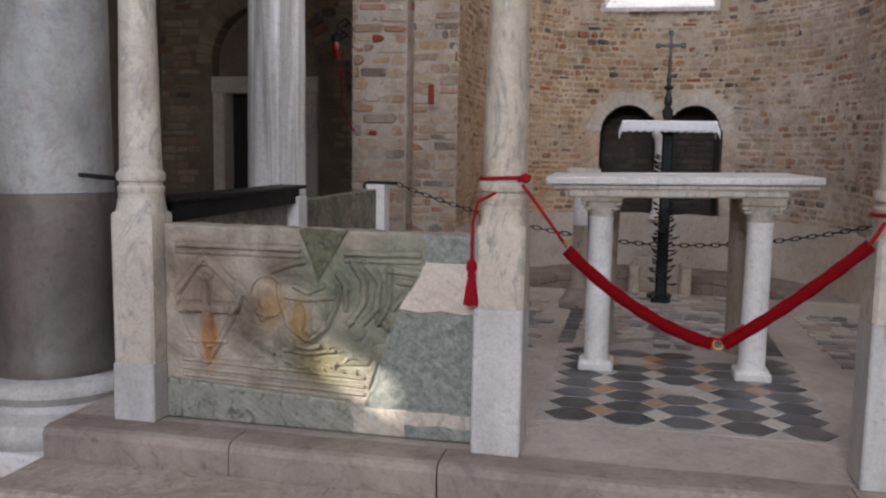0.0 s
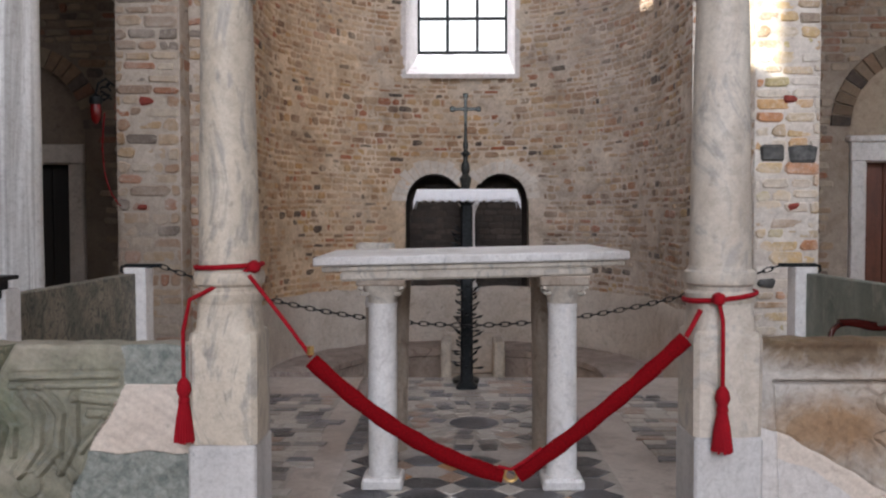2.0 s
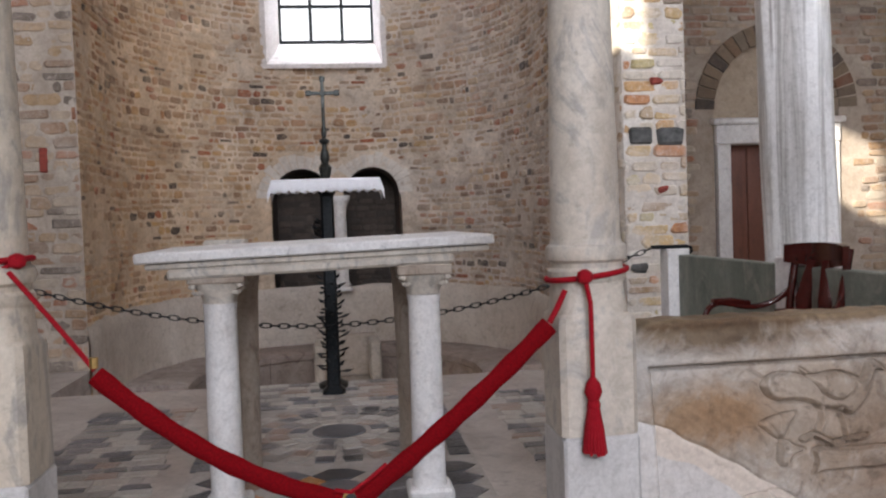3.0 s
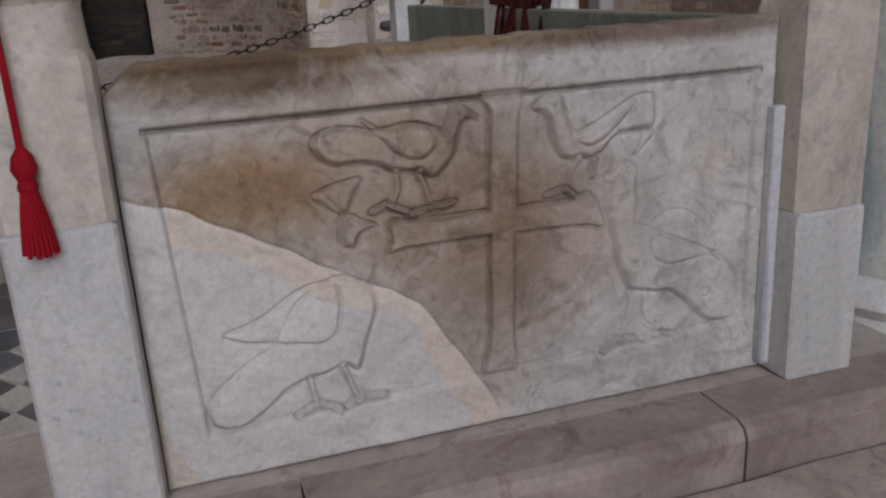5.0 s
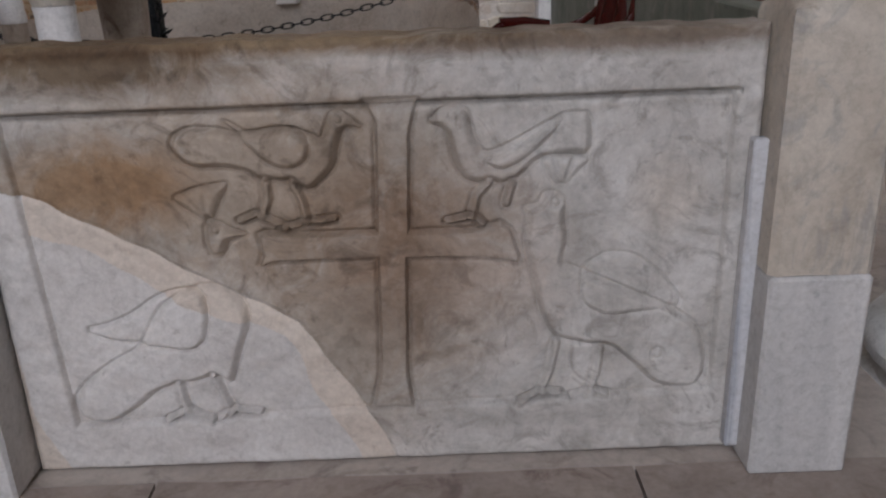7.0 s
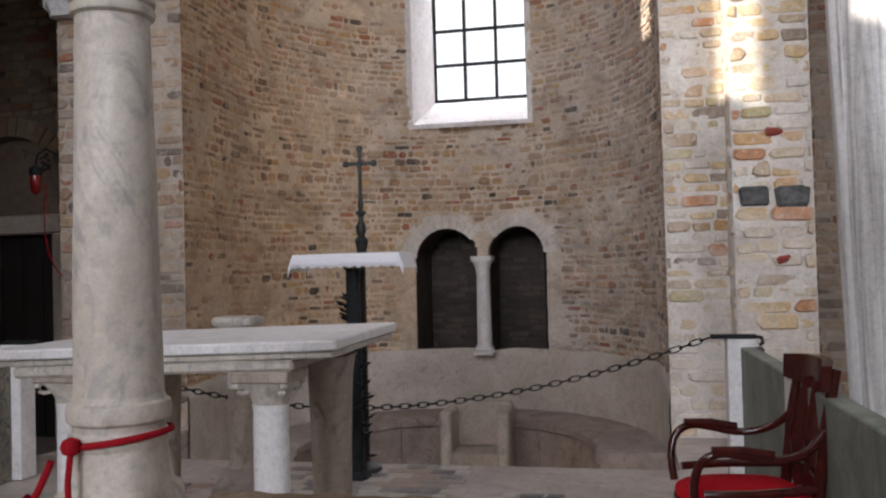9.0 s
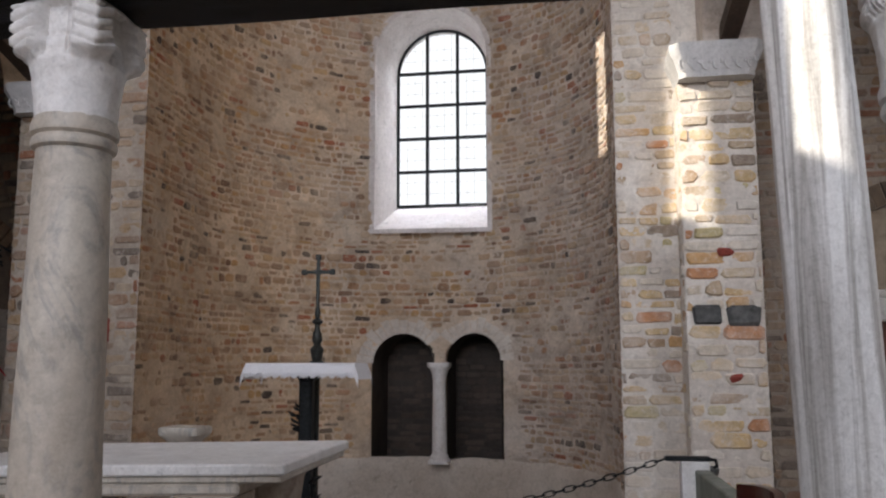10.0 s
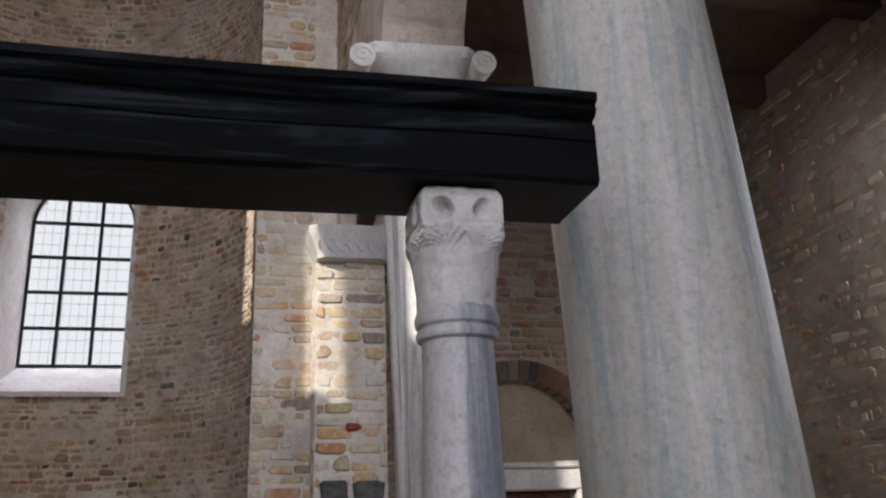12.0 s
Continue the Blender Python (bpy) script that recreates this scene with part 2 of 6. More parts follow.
M_MOTTLE = stone("mottled_green_marble", (0.105, 0.105, 0.083), (0.33, 0.285, 0.215), (0.05, 0.056, 0.048), 5.0, 0.55, 0.35, (1, 1, 0.8), 60, 1.8, 0.55)
M_CEMENT = stone("beige_cement", (0.56, 0.475, 0.40), (0.66, 0.58, 0.50), None, 3.5, 0.9, 0.2, grain=70)
M_REPAIR = stone("smooth_repair_plaster", (0.52, 0.485, 0.455), (0.66, 0.63, 0.60), None, 4.5, 0.85, 0.25, grain=80)


def stained(name, dark, light, stain, spots):
    """Pale carved marble with brown damp stains of their own shape; spots: (centre, radii)."""
    m = stone(name, dark, light, (0.36, 0.33, 0.30), 3.6, 0.65, 0.7, (1, 1, 1), 55, 1.4, 0.60)
    nt = m.node_tree
    bsdf = nt.nodes["Principled BSDF"]
    link = bsdf.inputs["Base Color"].links[0]
    col = link.from_socket
    geo = nt.nodes.new("ShaderNodeNewGeometry")
    for (cx, cz), (rx, rz), amount, tone in spots:
        mp = nt.nodes.new("ShaderNodeMapping")
        mp.vector_type = "TEXTURE"
        mp.inputs["Location"].default_value = (cx, 0, cz)
        mp.inputs["Scale"].default_value = (rx, 5, rz)
        nt.links.new(geo.outputs["Position"], mp.inputs["Vector"])
        gr = nt.nodes.new("ShaderNodeTexGradient")
        gr.gradient_type = "SPHERICAL"
        nt.links.new(mp.outputs["Vector"], gr.inputs["Vector"])
        n = noise_tex(nt, 9.0, 12, 0.75, (1, 1, 1), 1.2)
        mul = nt.nodes.new("ShaderNodeMath")
        mul.operation = "MULTIPLY"
        nt.links.new(gr.outputs["Fac"], mul.inputs[0])
        nt.links.new(n, mul.inputs[1])
        col = mix(nt, ramp(nt, mul.outputs[0], [(0.05, (0, 0, 0)), (0.34, (amount, amount, amount))]), col, tuple(t * 1.75 for t in tone), "MULTIPLY")
    nt.links.new(col, bsdf.inputs["Base Color"])
    return m


M_PANEL = stained("stained_carved_marble", (0.43, 0.402, 0.365), (0.66, 0.632, 0.598), None,
                  [((1.25, 0.60), (0.62, 0.38), 0.72, (0.34, 0.26, 0.185)), ((1.45, 0.36), (0.30, 0.50), 0.65, (0.31, 0.24, 0.175)), ((0.98, 0.60), (0.26, 0.13), 0.75, (0.43, 0.275, 0.13)), ((1.62, 0.42), (0.30, 0.30), 0.6, (0.40, 0.30, 0.23)),
                   ((1.0, 0.82), (0.42, 0.075), 0.95, (0.20, 0.15, 0.095)), ((1.0, 0.85), (1.6, 0.035), 0.95, (0.27, 0.20, 0.12)), ((1.9, 0.84), (0.6, 0.04), 0.8, (0.20, 0.15, 0.11)), ((2.03, 0.55), (0.10, 0.10), 0.8, (0.66, 0.63, 0.60))])
M_GREEN_PANEL = stained("pieced_green_marble", (0.19, 0.165, 0.13), (0.48, 0.415, 0.335), None,
                        [((-1.15, 0.60), (0.50, 0.50), 0.9, (0.36, 0.405, 0.365)), ((-1.45, 0.30), (0.34, 0.20), 0.75, (0.33, 0.37, 0.30)), ((-1.47, 0.66), (0.22, 0.22), 0.75, (0.27, 0.34, 0.27)),
                         ((-1.98, 0.36), (0.07, 0.20), 0.95, (0.47, 0.27, 0.13)), ((-1.70, 0.52), (0.11, 0.14), 0.9, (0.55, 0.40, 0.22)), ((-1.57, 0.45), (0.07, 0.16), 0.9, (0.50, 0.37, 0.17)), ((-1.50, 0.28), (0.14, 0.14), 0.8, (0.50, 0.43, 0.28)),
                         ((-2.02, 0.62), (0.24, 0.26), 0.8, (0.36, 0.29, 0.25)), ((-1.80, 0.44), (0.14, 0.20), 0.85, (0.26, 0.22, 0.18)), ((-1.66, 0.68), (0.14, 0.10), 0.8, (0.24, 0.21, 0.17))])
M_MOSSY = stone("mossy_dark_stone", (0.055, 0.058, 0.035), (0.17, 0.165, 0.10), (0.24, 0.20, 0.13), 14.0, 0.7, 0.6, grain=70, warp=1.2)
M_BLACKSTONE = plain("black_stone", (0.075, 0.074, 0.07), 0.8, 0, 14, 0.8, 0.7)
M_REDBRICK = plain("red_brick", (0.24, 0.045, 0.03), 0.85, 0, 40, 0.5, 0.3)
M_LEG = stone("brown_stone_shaft", (0.33, 0.26, 0.20), (0.47, 0.40, 0.33), (0.24, 0.18, 0.14), 4.0, 0.65, 0.35, (1, 1, 0.4), 55, 1.0)
M_WALL_IN = stone("limewash", (0.33, 0.28, 0.23), (0.42, 0.37, 0.31), None, 1.2, 0.92, 0.3)
M_RED = plain("red_velvet", (0.15, 0.0015, 0.004), 0.85, 0, 160, 0.25, 0.3)
M_CORD = plain("red_cord", (0.27, 0.005, 0.012), 0.8, 0, 300, 0.5, 0.35)
M_GOLD = plain("brass", (0.65, 0.45, 0.18), 0.35, 1.0, 60, 0.1, 0.2)
M_IRON = plain("black_iron", (0.018, 0.020, 0.021), 0.5, 0.6, 60, 0.4, 0.5)
M_BRONZE = plain("dark_bronze", (0.045, 0.047, 0.043), 0.42, 0.8, 60, 0.3, 0.5)
M_LINEN = plain("white_linen", (0.80, 0.79, 0.80), 0.9, 0, 120, 0.5, 0.08)
M_SILK = plain("cream_cloth", (0.70, 0.60, 0.46), 0.85, 0, 120, 0.4, 0.1)
# the bluish vein colour paints the window sheen onto the black timber
M_BLACKWOOD = stone("black_stained_timber_sheen", (0.0012, 0.0012, 0.0015), (0.006, 0.0065, 0.008), (0.030, 0.035, 0.046), 5.0, 0.38, 1.0, (0.10, 1, 1), 40, 1.2, 0.58)
M_BROWNWOOD = stone("dark_oak", (0.035, 0.02, 0.012), (0.075, 0.045, 0.028), None, 6.0, 0.55, 0.6, (1, 1, 0.15), 40, 1.2)
# near-black wood for the north door leaf, red-brown for the south
M_BLACKDOOR = stone("near_black_door_wood", (0.008, 0.006, 0.005), (0.022, 0.016, 0.012), None, 6.0, 0.6, 0.5, (1, 1, 0.15), 40, 1.2)
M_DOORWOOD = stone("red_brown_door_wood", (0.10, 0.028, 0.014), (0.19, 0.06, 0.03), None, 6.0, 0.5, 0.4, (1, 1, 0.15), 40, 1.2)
M_CHAIR = plain("polished_mahogany", (0.045, 0.007, 0.005), 0.18, 0, 25, 0.05, 0.35)
M_CHAIRSEAT = plain("red_seat_velvet", (0.40, 0.006, 0.012), 0.9, 0, 160, 0.3, 0.2)
TILES = [(0.045, 0.045, 0.052), (0.075, 0.078, 0.088), (0.035, 0.035, 0.038), (0.10, 0.105, 0.125), (0.06, 0.058, 0.06), (0.12, 0.115, 0.12), (0.05, 0.052, 0.064)]
M_TILE_DARK = masonry("dark_marble_tiles", TILES, (0.27, 0.26, 0.27), 0.45, 3.0)
M_TILE_LIGHT = masonry("pale_marble_tiles", [(0.50, 0.45, 0.39), (0.42, 0.36, 0.30), (0.55, 0.52, 0.47), (0.50, 0.22, 0.06), (0.60, 0.56, 0.51), (0.42, 0.26, 0.17)],
                       (0.42, 0.38, 0.34), 0.4, 3.0)
M_TILE_MIX = masonry("mixed_marble_tiles", [(0.50, 0.46, 0.41), (0.06, 0.06, 0.065), (0.36, 0.24, 0.18), (0.52, 0.49, 0.45), (0.10, 0.10, 0.12), (0.30, 0.26, 0.23), (0.55, 0.5, 0.44), (0.19, 0.17, 0.17)],
                     (0.40, 0.36, 0.32), 0.4, 3.0)
for m in (M_TILE_DARK, M_TILE_LIGHT, M_TILE_MIX):
    m.node_tree.nodes["Principled BSDF"].inputs["Roughness"].default_value = 0.3


def glow(name, colour, strength):
    m = bpy.data.materials.new(name)
    m.use_nodes = True
    nt = m.node_tree
    nt.nodes.remove(nt.nodes["Principled BSDF"])
    e = add(nt, "ShaderNodeEmission", Color=(*colour, 1), Strength=strength)
    nt.links.new(e.outputs[0], nt.nodes["Material Output"].inputs["Surface"])
    return m


M_SKY = glow("bright_sky", (0.96, 0.97, 1.0), 0.92)
M_GLASS = bpy.data.materials.new("window_glass")
M_GLASS.use_nodes = True
_g = M_GLASS.node_tree.nodes["Principled BSDF"]
_g.inputs["Base Color"].default_value = (0.93, 0.95, 0.96, 1)
_g.inputs["Roughness"].default_value = 0.12
_g.inputs["Transmission Weight"].default_value = 1.0
_g.inputs["IOR"].default_value = 1.02
for m, v in ((M_RED, 0.08), (M_CORD, 0.15), (M_CHAIRSEAT, 0.1), (M_BLACKWOOD, 0.11), (M_TILE_DARK, 0.35), (M_IRON, 0.3)):
    m.node_tree.nodes["Principled BSDF"].inputs["Specular IOR Level"].default_value = v
M_REDGLASS = plain("red_glass", (0.16, 0.004, 0.004), 0.2, 0, 20, 0.0, 0.1)

# ---- mesh building ----


class Shape:
    """Collects vertices and faces for one mesh."""

    def __init__(self):
        self.v, self.f, self.m = [], [], []

    def quad_grid(self, pts, rows, cols, close=False, mat=0):
        o = len(self.v)
        self.v += [tuple(p) for p in pts]
        for r in range(rows - 1):
            for c in range(cols if close else cols - 1):
                d = (c + 1) % cols
                self.f.append((o + r * cols + c, o + r * cols + d, o + (r + 1) * cols + d, o + (r + 1) * cols + c))
                self.m.append(mat)
        return o

    def face(self, ids, mat=0):
        self.f.append(tuple(ids))
        self.m.append(mat)

    def box(self, x0, x1, y0, y1, z0, z1, b=0.0, mat=0):
        """A block with chamfered edges b."""
        if b <= 0:
            o = len(self.v)
            self.v += [(x, y, z) for z in (z0, z1) for y in (y0, y1) for x in (x0, x1)]
            for q in ((0, 2, 3, 1), (4, 5, 7, 6), (0, 1, 5, 4), (2, 6, 7, 3), (0, 4, 6, 2), (1, 3, 7, 5)):
                self.face([o + i for i in q], mat)
            return self
        ring = lambda i, z: [(x0 + b, y0 + i, z), (x1 - b, y0 + i, z), (x1 - i, y0 + b, z), (x1 - i, y1 - b, z),
                             (x1 - b, y1 - i, z), (x0 + b, y1 - i, z), (x0 + i, y1 - b, z), (x0 + i, y0 + b, z)]
        o = self.quad_grid(ring(b, z0) + ring(0, z0 + b) + ring(0, z1 - b) + ring(b, z1), 4, 8, True, mat)
        self.face([o + i for i in range(7, -1, -1)], mat)
        self.face([o + 24 + i for i in range(8)], mat)
        return self

    def lathe(self, prof, n=32, cx=0, cy=0, mat=0, square=0.0, caps=True):
        """A turned form; prof: (radius, z). square 0..1 morphs towards a square plan."""
        pts = []
        for row in prof:
            r, z = row[0], row[1]
            sq = row[2] if len(row) > 2 else square
            for i in range(n):
                a = 2 * math.pi * (i + 0.5) / n
                k = 1 + sq * (1 / max(abs(math.cos(a)), abs(math.sin(a))) - 1)
                pts.append((cx + r * k * math.cos(a), cy + r * k * math.sin(a), z))
        o = self.quad_grid(pts, len(prof), n, True, mat)
        if caps:
            self.face([o + i for i in range(n - 1, -1, -1)], mat)
            self.face([o + (len(prof) - 1) * n + i for i in range(n)], mat)
        return self

    def tube(self, path, radius, n=10, closed=False, mat=0, flat=1.0):
        """A round bar along a path of points; radius may be a list."""
        P = [Vector(p) for p in path]
        R = radius if isinstance(radius, (list, tuple)) else [radius] * len(P)
        pts, up = [], None
        for i, p in enumerate(P):
            a = P[i - 1] if (i or closed) else p
            b = P[(i + 1) % len(P)] if (i < len(P) - 1 or closed) else p
            t = (b - a).normalized()
            if up is None:
                up = t.orthogonal().normalized()
            up = (up - t * up.dot(t)).normalized()
            side = t.cross(up)
            pts += [p + (up * math.cos(2 * math.pi * k / n) + side * math.sin(2 * math.pi * k / n) * flat) * R[i] for k in range(n)]
        rows = len(P)
        o = self.quad_grid(pts, rows, n, True, mat)
        if closed:
            for k in range(n):
                d = (k + 1) % n
                self.face((o + (rows - 1) * n + k, o + (rows - 1) * n + d, o + d, o + k), mat)
        else:
            self.face([o + k for k in range(n - 1, -1, -1)], mat)
            self.face([o + (rows - 1) * n + k for k in range(n)], mat)
        return self

    def prism(self, outline, axis, a, b, mat=0):
        """An outline in two coordinates pushed along the third axis from a to b."""
        def put(u, w, t):
            return {"x": (t, u, w), "y": (u, t, w), "z": (u, w, t)}[axis]
        n, o = len(outline), len(self.v)
        self.v += [put(u, w, a) for u, w in outline] + [put(u, w, b) for u, w in outline]
        for i in range(n):
            j = (i + 1) % n
            self.face((o + i, o + j, o + n + j, o + n + i), mat)
        self.face([o + i for i in range(n - 1, -1, -1)], mat)
        self.face([o + n + i for i in range(n)], mat)
        return self

    def wobble(self, amount, scale=6.0):
        self.v = [tuple(Vector(p) + noise.noise_vector(Vector(p) * scale) * amount) for p in self.v]
        return self


def part(name, shape, material, parent=None, label="", smooth=False, fix=True):
    """One mesh object; under a thing when parent is given."""
    me = bpy.data.meshes.new(name)
    me.from_pydata(shape.v, [], shape.f)
    mats = material if isinstance(material, (list, tuple)) else [material]
    for m in mats:
        me.materials.append(m)
    if len(mats) > 1:
        me.polygons.foreach_set("material_index", shape.m)
    if fix:
        bm = bmesh.new()
        bm.from_mesh(me)
        bmesh.ops.recalc_face_normals(bm, faces=bm.faces)
        bm.to_mesh(me)
        bm.free()
    if smooth:
        me.polygons.foreach_set("use_smooth", [True] * len(me.polygons))
        me.set_sharp_from_angle(angle=radians(38))
    ob = new(name, me)
    if parent:
        ob.parent = parent
    if label:
        ob["label"] = label
    return ob


def thing(name, label, category, group="", at=(0, 0, 0)):
    ob = new(name)
    ob.location = at
    ob.empty_display_size = 0.1
    return tagged(ob, label, category, group)


def setting(name, shape, material, label, smooth=False, fix=True):
    return tagged(part(name, shape, material, None, "", smooth, fix), label, kind="structure")


rnd = random.Random(7)

# ---- the setting: floors ----
floor_nave = Shape().box(-6.2, 6.2, -12.5, -0.20, -0.60, -0.32)
floor_nave.box(-6.2, -2.62, -0.20, 6.4, -0.60, -0.32).box(2.62, 6.2, -0.20, 6.4, -0.60, -0.32)
setting("floor_nave", floor_nave, M_FLOOR, "worn pinkish stone paving of the nave and aisles")
setting("floor_chancel", Shape().box(-2.62, 2.62, -0.06, 4.02, -0.60, -0.004), M_FLOOR, "worn grey-pink stone floor of the raised chancel")
chancel_sides = Shape().box(-2.62, -1.97, 4.02, 5.05, -1.1, -0.004).box(1.97, 2.62, 4.02, 5.05, -1.1, -0.004)
setting("floor_chancel_sides", chancel_sides, M_FLOOR, "stone floor strips running up to the apse piers")
setting("floor_apse", Shape().box(-2.1, 2.1, 4.02, 8.4, -1.3, -1.02), M_FLOOR, "sunken older floor inside the apse")


def long_blocks(name, label, y0, y1, z0, z1, cuts, material):
    """A course of stone blocks butted end to end along x."""
    root = thing(name, label, "step")
    root["kind"] = "structure"
    for a, b in zip(cuts[:-1], cuts[1:]):
        j = rnd.uniform(-0.006, 0.006)
        n = 10
        s = Shape()
        prof = [(y1, z1), (y0 + 0.035, z1), (y0 + 0.012, z1 - 0.010), (y0, z1 - 0.035), (y0 + 0.004, z0), (y1, z0)]
        pts = []
        for i in range(n + 1):
            x = a + 0.003 + (b - a - 0.006) * i / n
            w = 0.008 * noise.noise(Vector((x * 4, y0, z0)))
            pts += [(x, y + w + j, z + (w * 0.5 if z == z1 else 0)) for y, z in prof]
        s.quad_grid(pts, n + 1, len(prof), True)
        s.face(range(len(prof) - 1, -1, -1))
        s.face([n * len(prof) + i for i in range(len(prof))])
        part("stone_block", s, material, root)
    return root


long_blocks("stylobate", "worn pink-grey stone blocks under the chancel screen", -0.24, -0.055, -0.30, 0.0, [-2.62, -1.78, -0.93, 0.55, 1.02, 1.98, 2.62], M_BASE)
long_blocks("lower_step", "pale worn stone step in front of the chancel screen", -0.60, -0.246, -0.31, -0.13, [-2.62, -1.35, -0.2, 0.9, 1.75, 2.62], M_STEP)

# ---- masonry ----


def lay_courses(u0, u1, v0, v1, high, long, gap=0.012, skip=None):
    """Rows of stones as (u, v, length, height)."""
    out, v = [], v0
    while v < v1:
        h = rnd.uniform(*high)
        u = u0 - rnd.uniform(0, long[0])
        while u < u1:
            l = rnd.uniform(*long) * (0.55 if rnd.random() < 0.2 else 1)
            a, b = max(u, u0), min(u + l, u1)
            if b - a > 0.035 and not (skip and skip((a + b) / 2, v + h / 2, b - a, h)):
                out.append((a + gap / 2, v + gap / 2, b - a - gap, h - gap))
            u += l
        v += h
    return out


def build_stones(owner, stones, place, material, near, proud=(0.006, 0.022)):
    """Stones as worn, rounded blocks. Up to 300 of those for which near() holds become parts, the rest one mesh."""
    rest, made = Shape(), 0
    for u, v, l, h in stones:
        d = rnd.uniform(*proud)
        squeeze = rnd.uniform(0.72, 1.08)
        v, h = v + h * (1 - squeeze) * rnd.random() + rnd.uniform(-0.008, 0.008), h * squeeze
        v += 0.022 * noise.noise(Vector((u * 0.9, v * 0.8, 7)))
        j = lambda k: rnd.uniform(-k, k)
        s = Shape() if (near(u, v) and made < 300) else rest
        o = len(s.v)
        k = [min(l, h) * rnd.uniform(0.10, 0.40) for _ in range(4)]
        ring = [(u + k[0], v), (u + l - k[1], v), (u + l, v + k[1]), (u + l, v + h - k[2]), (u + l - k[2], v + h), (u + k[3], v + h), (u, v + h - k[3]), (u, v + k[0])]
        ring = [(a + j(0.007), b + j(0.006)) for a, b in ring]
        cu, cv = u + l / 2, v + h / 2
        lean_u, lean_v = j(0.05), j(0.10)
        inner = [(cu + (a - cu) * 0.86, cv + (b - cv) * 0.80) for a, b in ring]
        s.v += [place(a, b, -0.02) for a, b in ring] + [place(a, b, d * 0.5) for a, b in ring]
        s.v += [place(a, b, d + lean_u * (a - cu) + lean_v * (b - cv)) for a, b in inner]
        for r in (0, 8):
            for i in range(8):
                m = (i + 1) % 8
                s.face((o + r + i, o + r + m, o + r + 8 + m, o + r + 8 + i))
        s.face(range(o + 16, o + 24))
        if s is not rest:
            made += 1
            part("stone", s, material, owner, fix=False)
    if rest.v:
        r = part("stones", rest, material, owner, fix=False)
        r["kind"] = "stuff"


def mortar_depth(u, v, amp, seed):
    """How far the smeared mortar stands out from the wall, in metres."""
    return amp * (noise.noise(Vector((u * 4.5, v * 5.5, seed))) + 0.7 * noise.noise(Vector((u * 13, v * 16, seed + 3))) + 0.35 * noise.noise(Vector((u * 34, v * 38, seed + 5))))


def mortar_skin(owner, place, u0, u1, v0, v1, material, amp=0.010, lift=0.008, step=0.022, seed=0.0):
    """An uneven coat of mortar, out of which the stones show."""
    nu, nv = int((u1 - u0) / step) + 1, int((v1 - v0) / step) + 1
    s, pts = Shape(), []
    for k in range(nv + 1):
        v = v0 + (v1 - v0) * k / nv
        for i in range(nu + 1):
            u = u0 + (u1 - u0) * i / nu
            e = min(1.0, min(u - u0, u1 - u) / 0.03)
            pts.append(place(u, v, 0.003 + e * max(0.0, lift + mortar_depth(u, v, amp, seed))))
    s.quad_grid(pts, nv + 1, nu + 1)
    return part("mortar_coat", s, material, owner, "", True, False)


STONE_JOBS = []

AR, AY, APSE_Y0 = 2.0, 6.2, 5.05
STRAIGHT = AY - APSE_Y0
ARC = math.pi * AR
APSE_LEN = 2 * STRAIGHT + ARC


def apse_at(u, z, d, r=AR):
    """A point of the apse wall, u along the wall from the south jamb, d metres inside its face."""
    if u < STRAIGHT:
        return (r - d, APSE_Y0 + u, z)
    if u > STRAIGHT + ARC:
        return (-r + d, AY - (u - STRAIGHT - ARC), z)
    a = (u - STRAIGHT) / AR
    return ((r - d) * math.cos(a), AY + (r - d) * math.sin(a), z)


def in_arch(x, z, cx, half, z0, spring):
    if abs(x - cx) > half or z < z0:
        return False
    return z < spring or (x - cx) ** 2 + (z - spring) ** 2 < half ** 2


WIN = (-0.03, 0.67, 2.98, 5.09)
NICHES = ((-0.355, 0.345, 0.31, 1.423), (0.4675, 0.3175, 0.31, 1.45))


def win_hole(u, z, grow=0.0):
    x, y, _ = apse_at(u, z, 0)
    return y > 7 and in_arch(x, z, WIN[0], WIN[1] + grow, WIN[2] - grow, WIN[3])


def niche_hole(u, z, grow=0.0):
    x, y, _ = apse_at(u, z, 0)
    if y < 7:
        return False
    return any(in_arch(x, z, c, h + grow, z0, s) for c, h, z0, s in NICHES) or (abs(x - 0.075) < 0.1 and 0.31 < z < 1.36)


apse = Shape()
NU, Z0A, Z1A, NZ = 400, -1.1, 8.2, 430
for r, hole in ((AR, lambda u, z: win_hole(u, z, 0.015) or niche_hole(u, z, 0.02)), (AR + 0.98, lambda u, z: win_hole(u, z, 0.03))):
    o = len(apse.v)
    for k in range(NZ + 1):
        z = Z0A + (Z1A - Z0A) * k / NZ
        for i in range(NU + 1):
            u = APSE_LEN * i / NU
            apse.v.append(apse_at(u, z, 0.004 + mortar_depth(u, z, 0.0105, 1.5) if r == AR else 0, r))
    for k in range(NZ):
        for i in range(NU):
            if not hole(APSE_LEN * (i + 0.5) / NU, Z0A + (Z1A - Z0A) * (k + 0.5) / NZ):
                a = o + k * (NU + 1) + i
                apse.face((a, a + 1, a + NU + 2, a + NU + 1))
wall_apse = setting("wall_apse", apse, M_MORTAR, "curved apse wall of mixed rubble and brick in brown mortar", True, False)


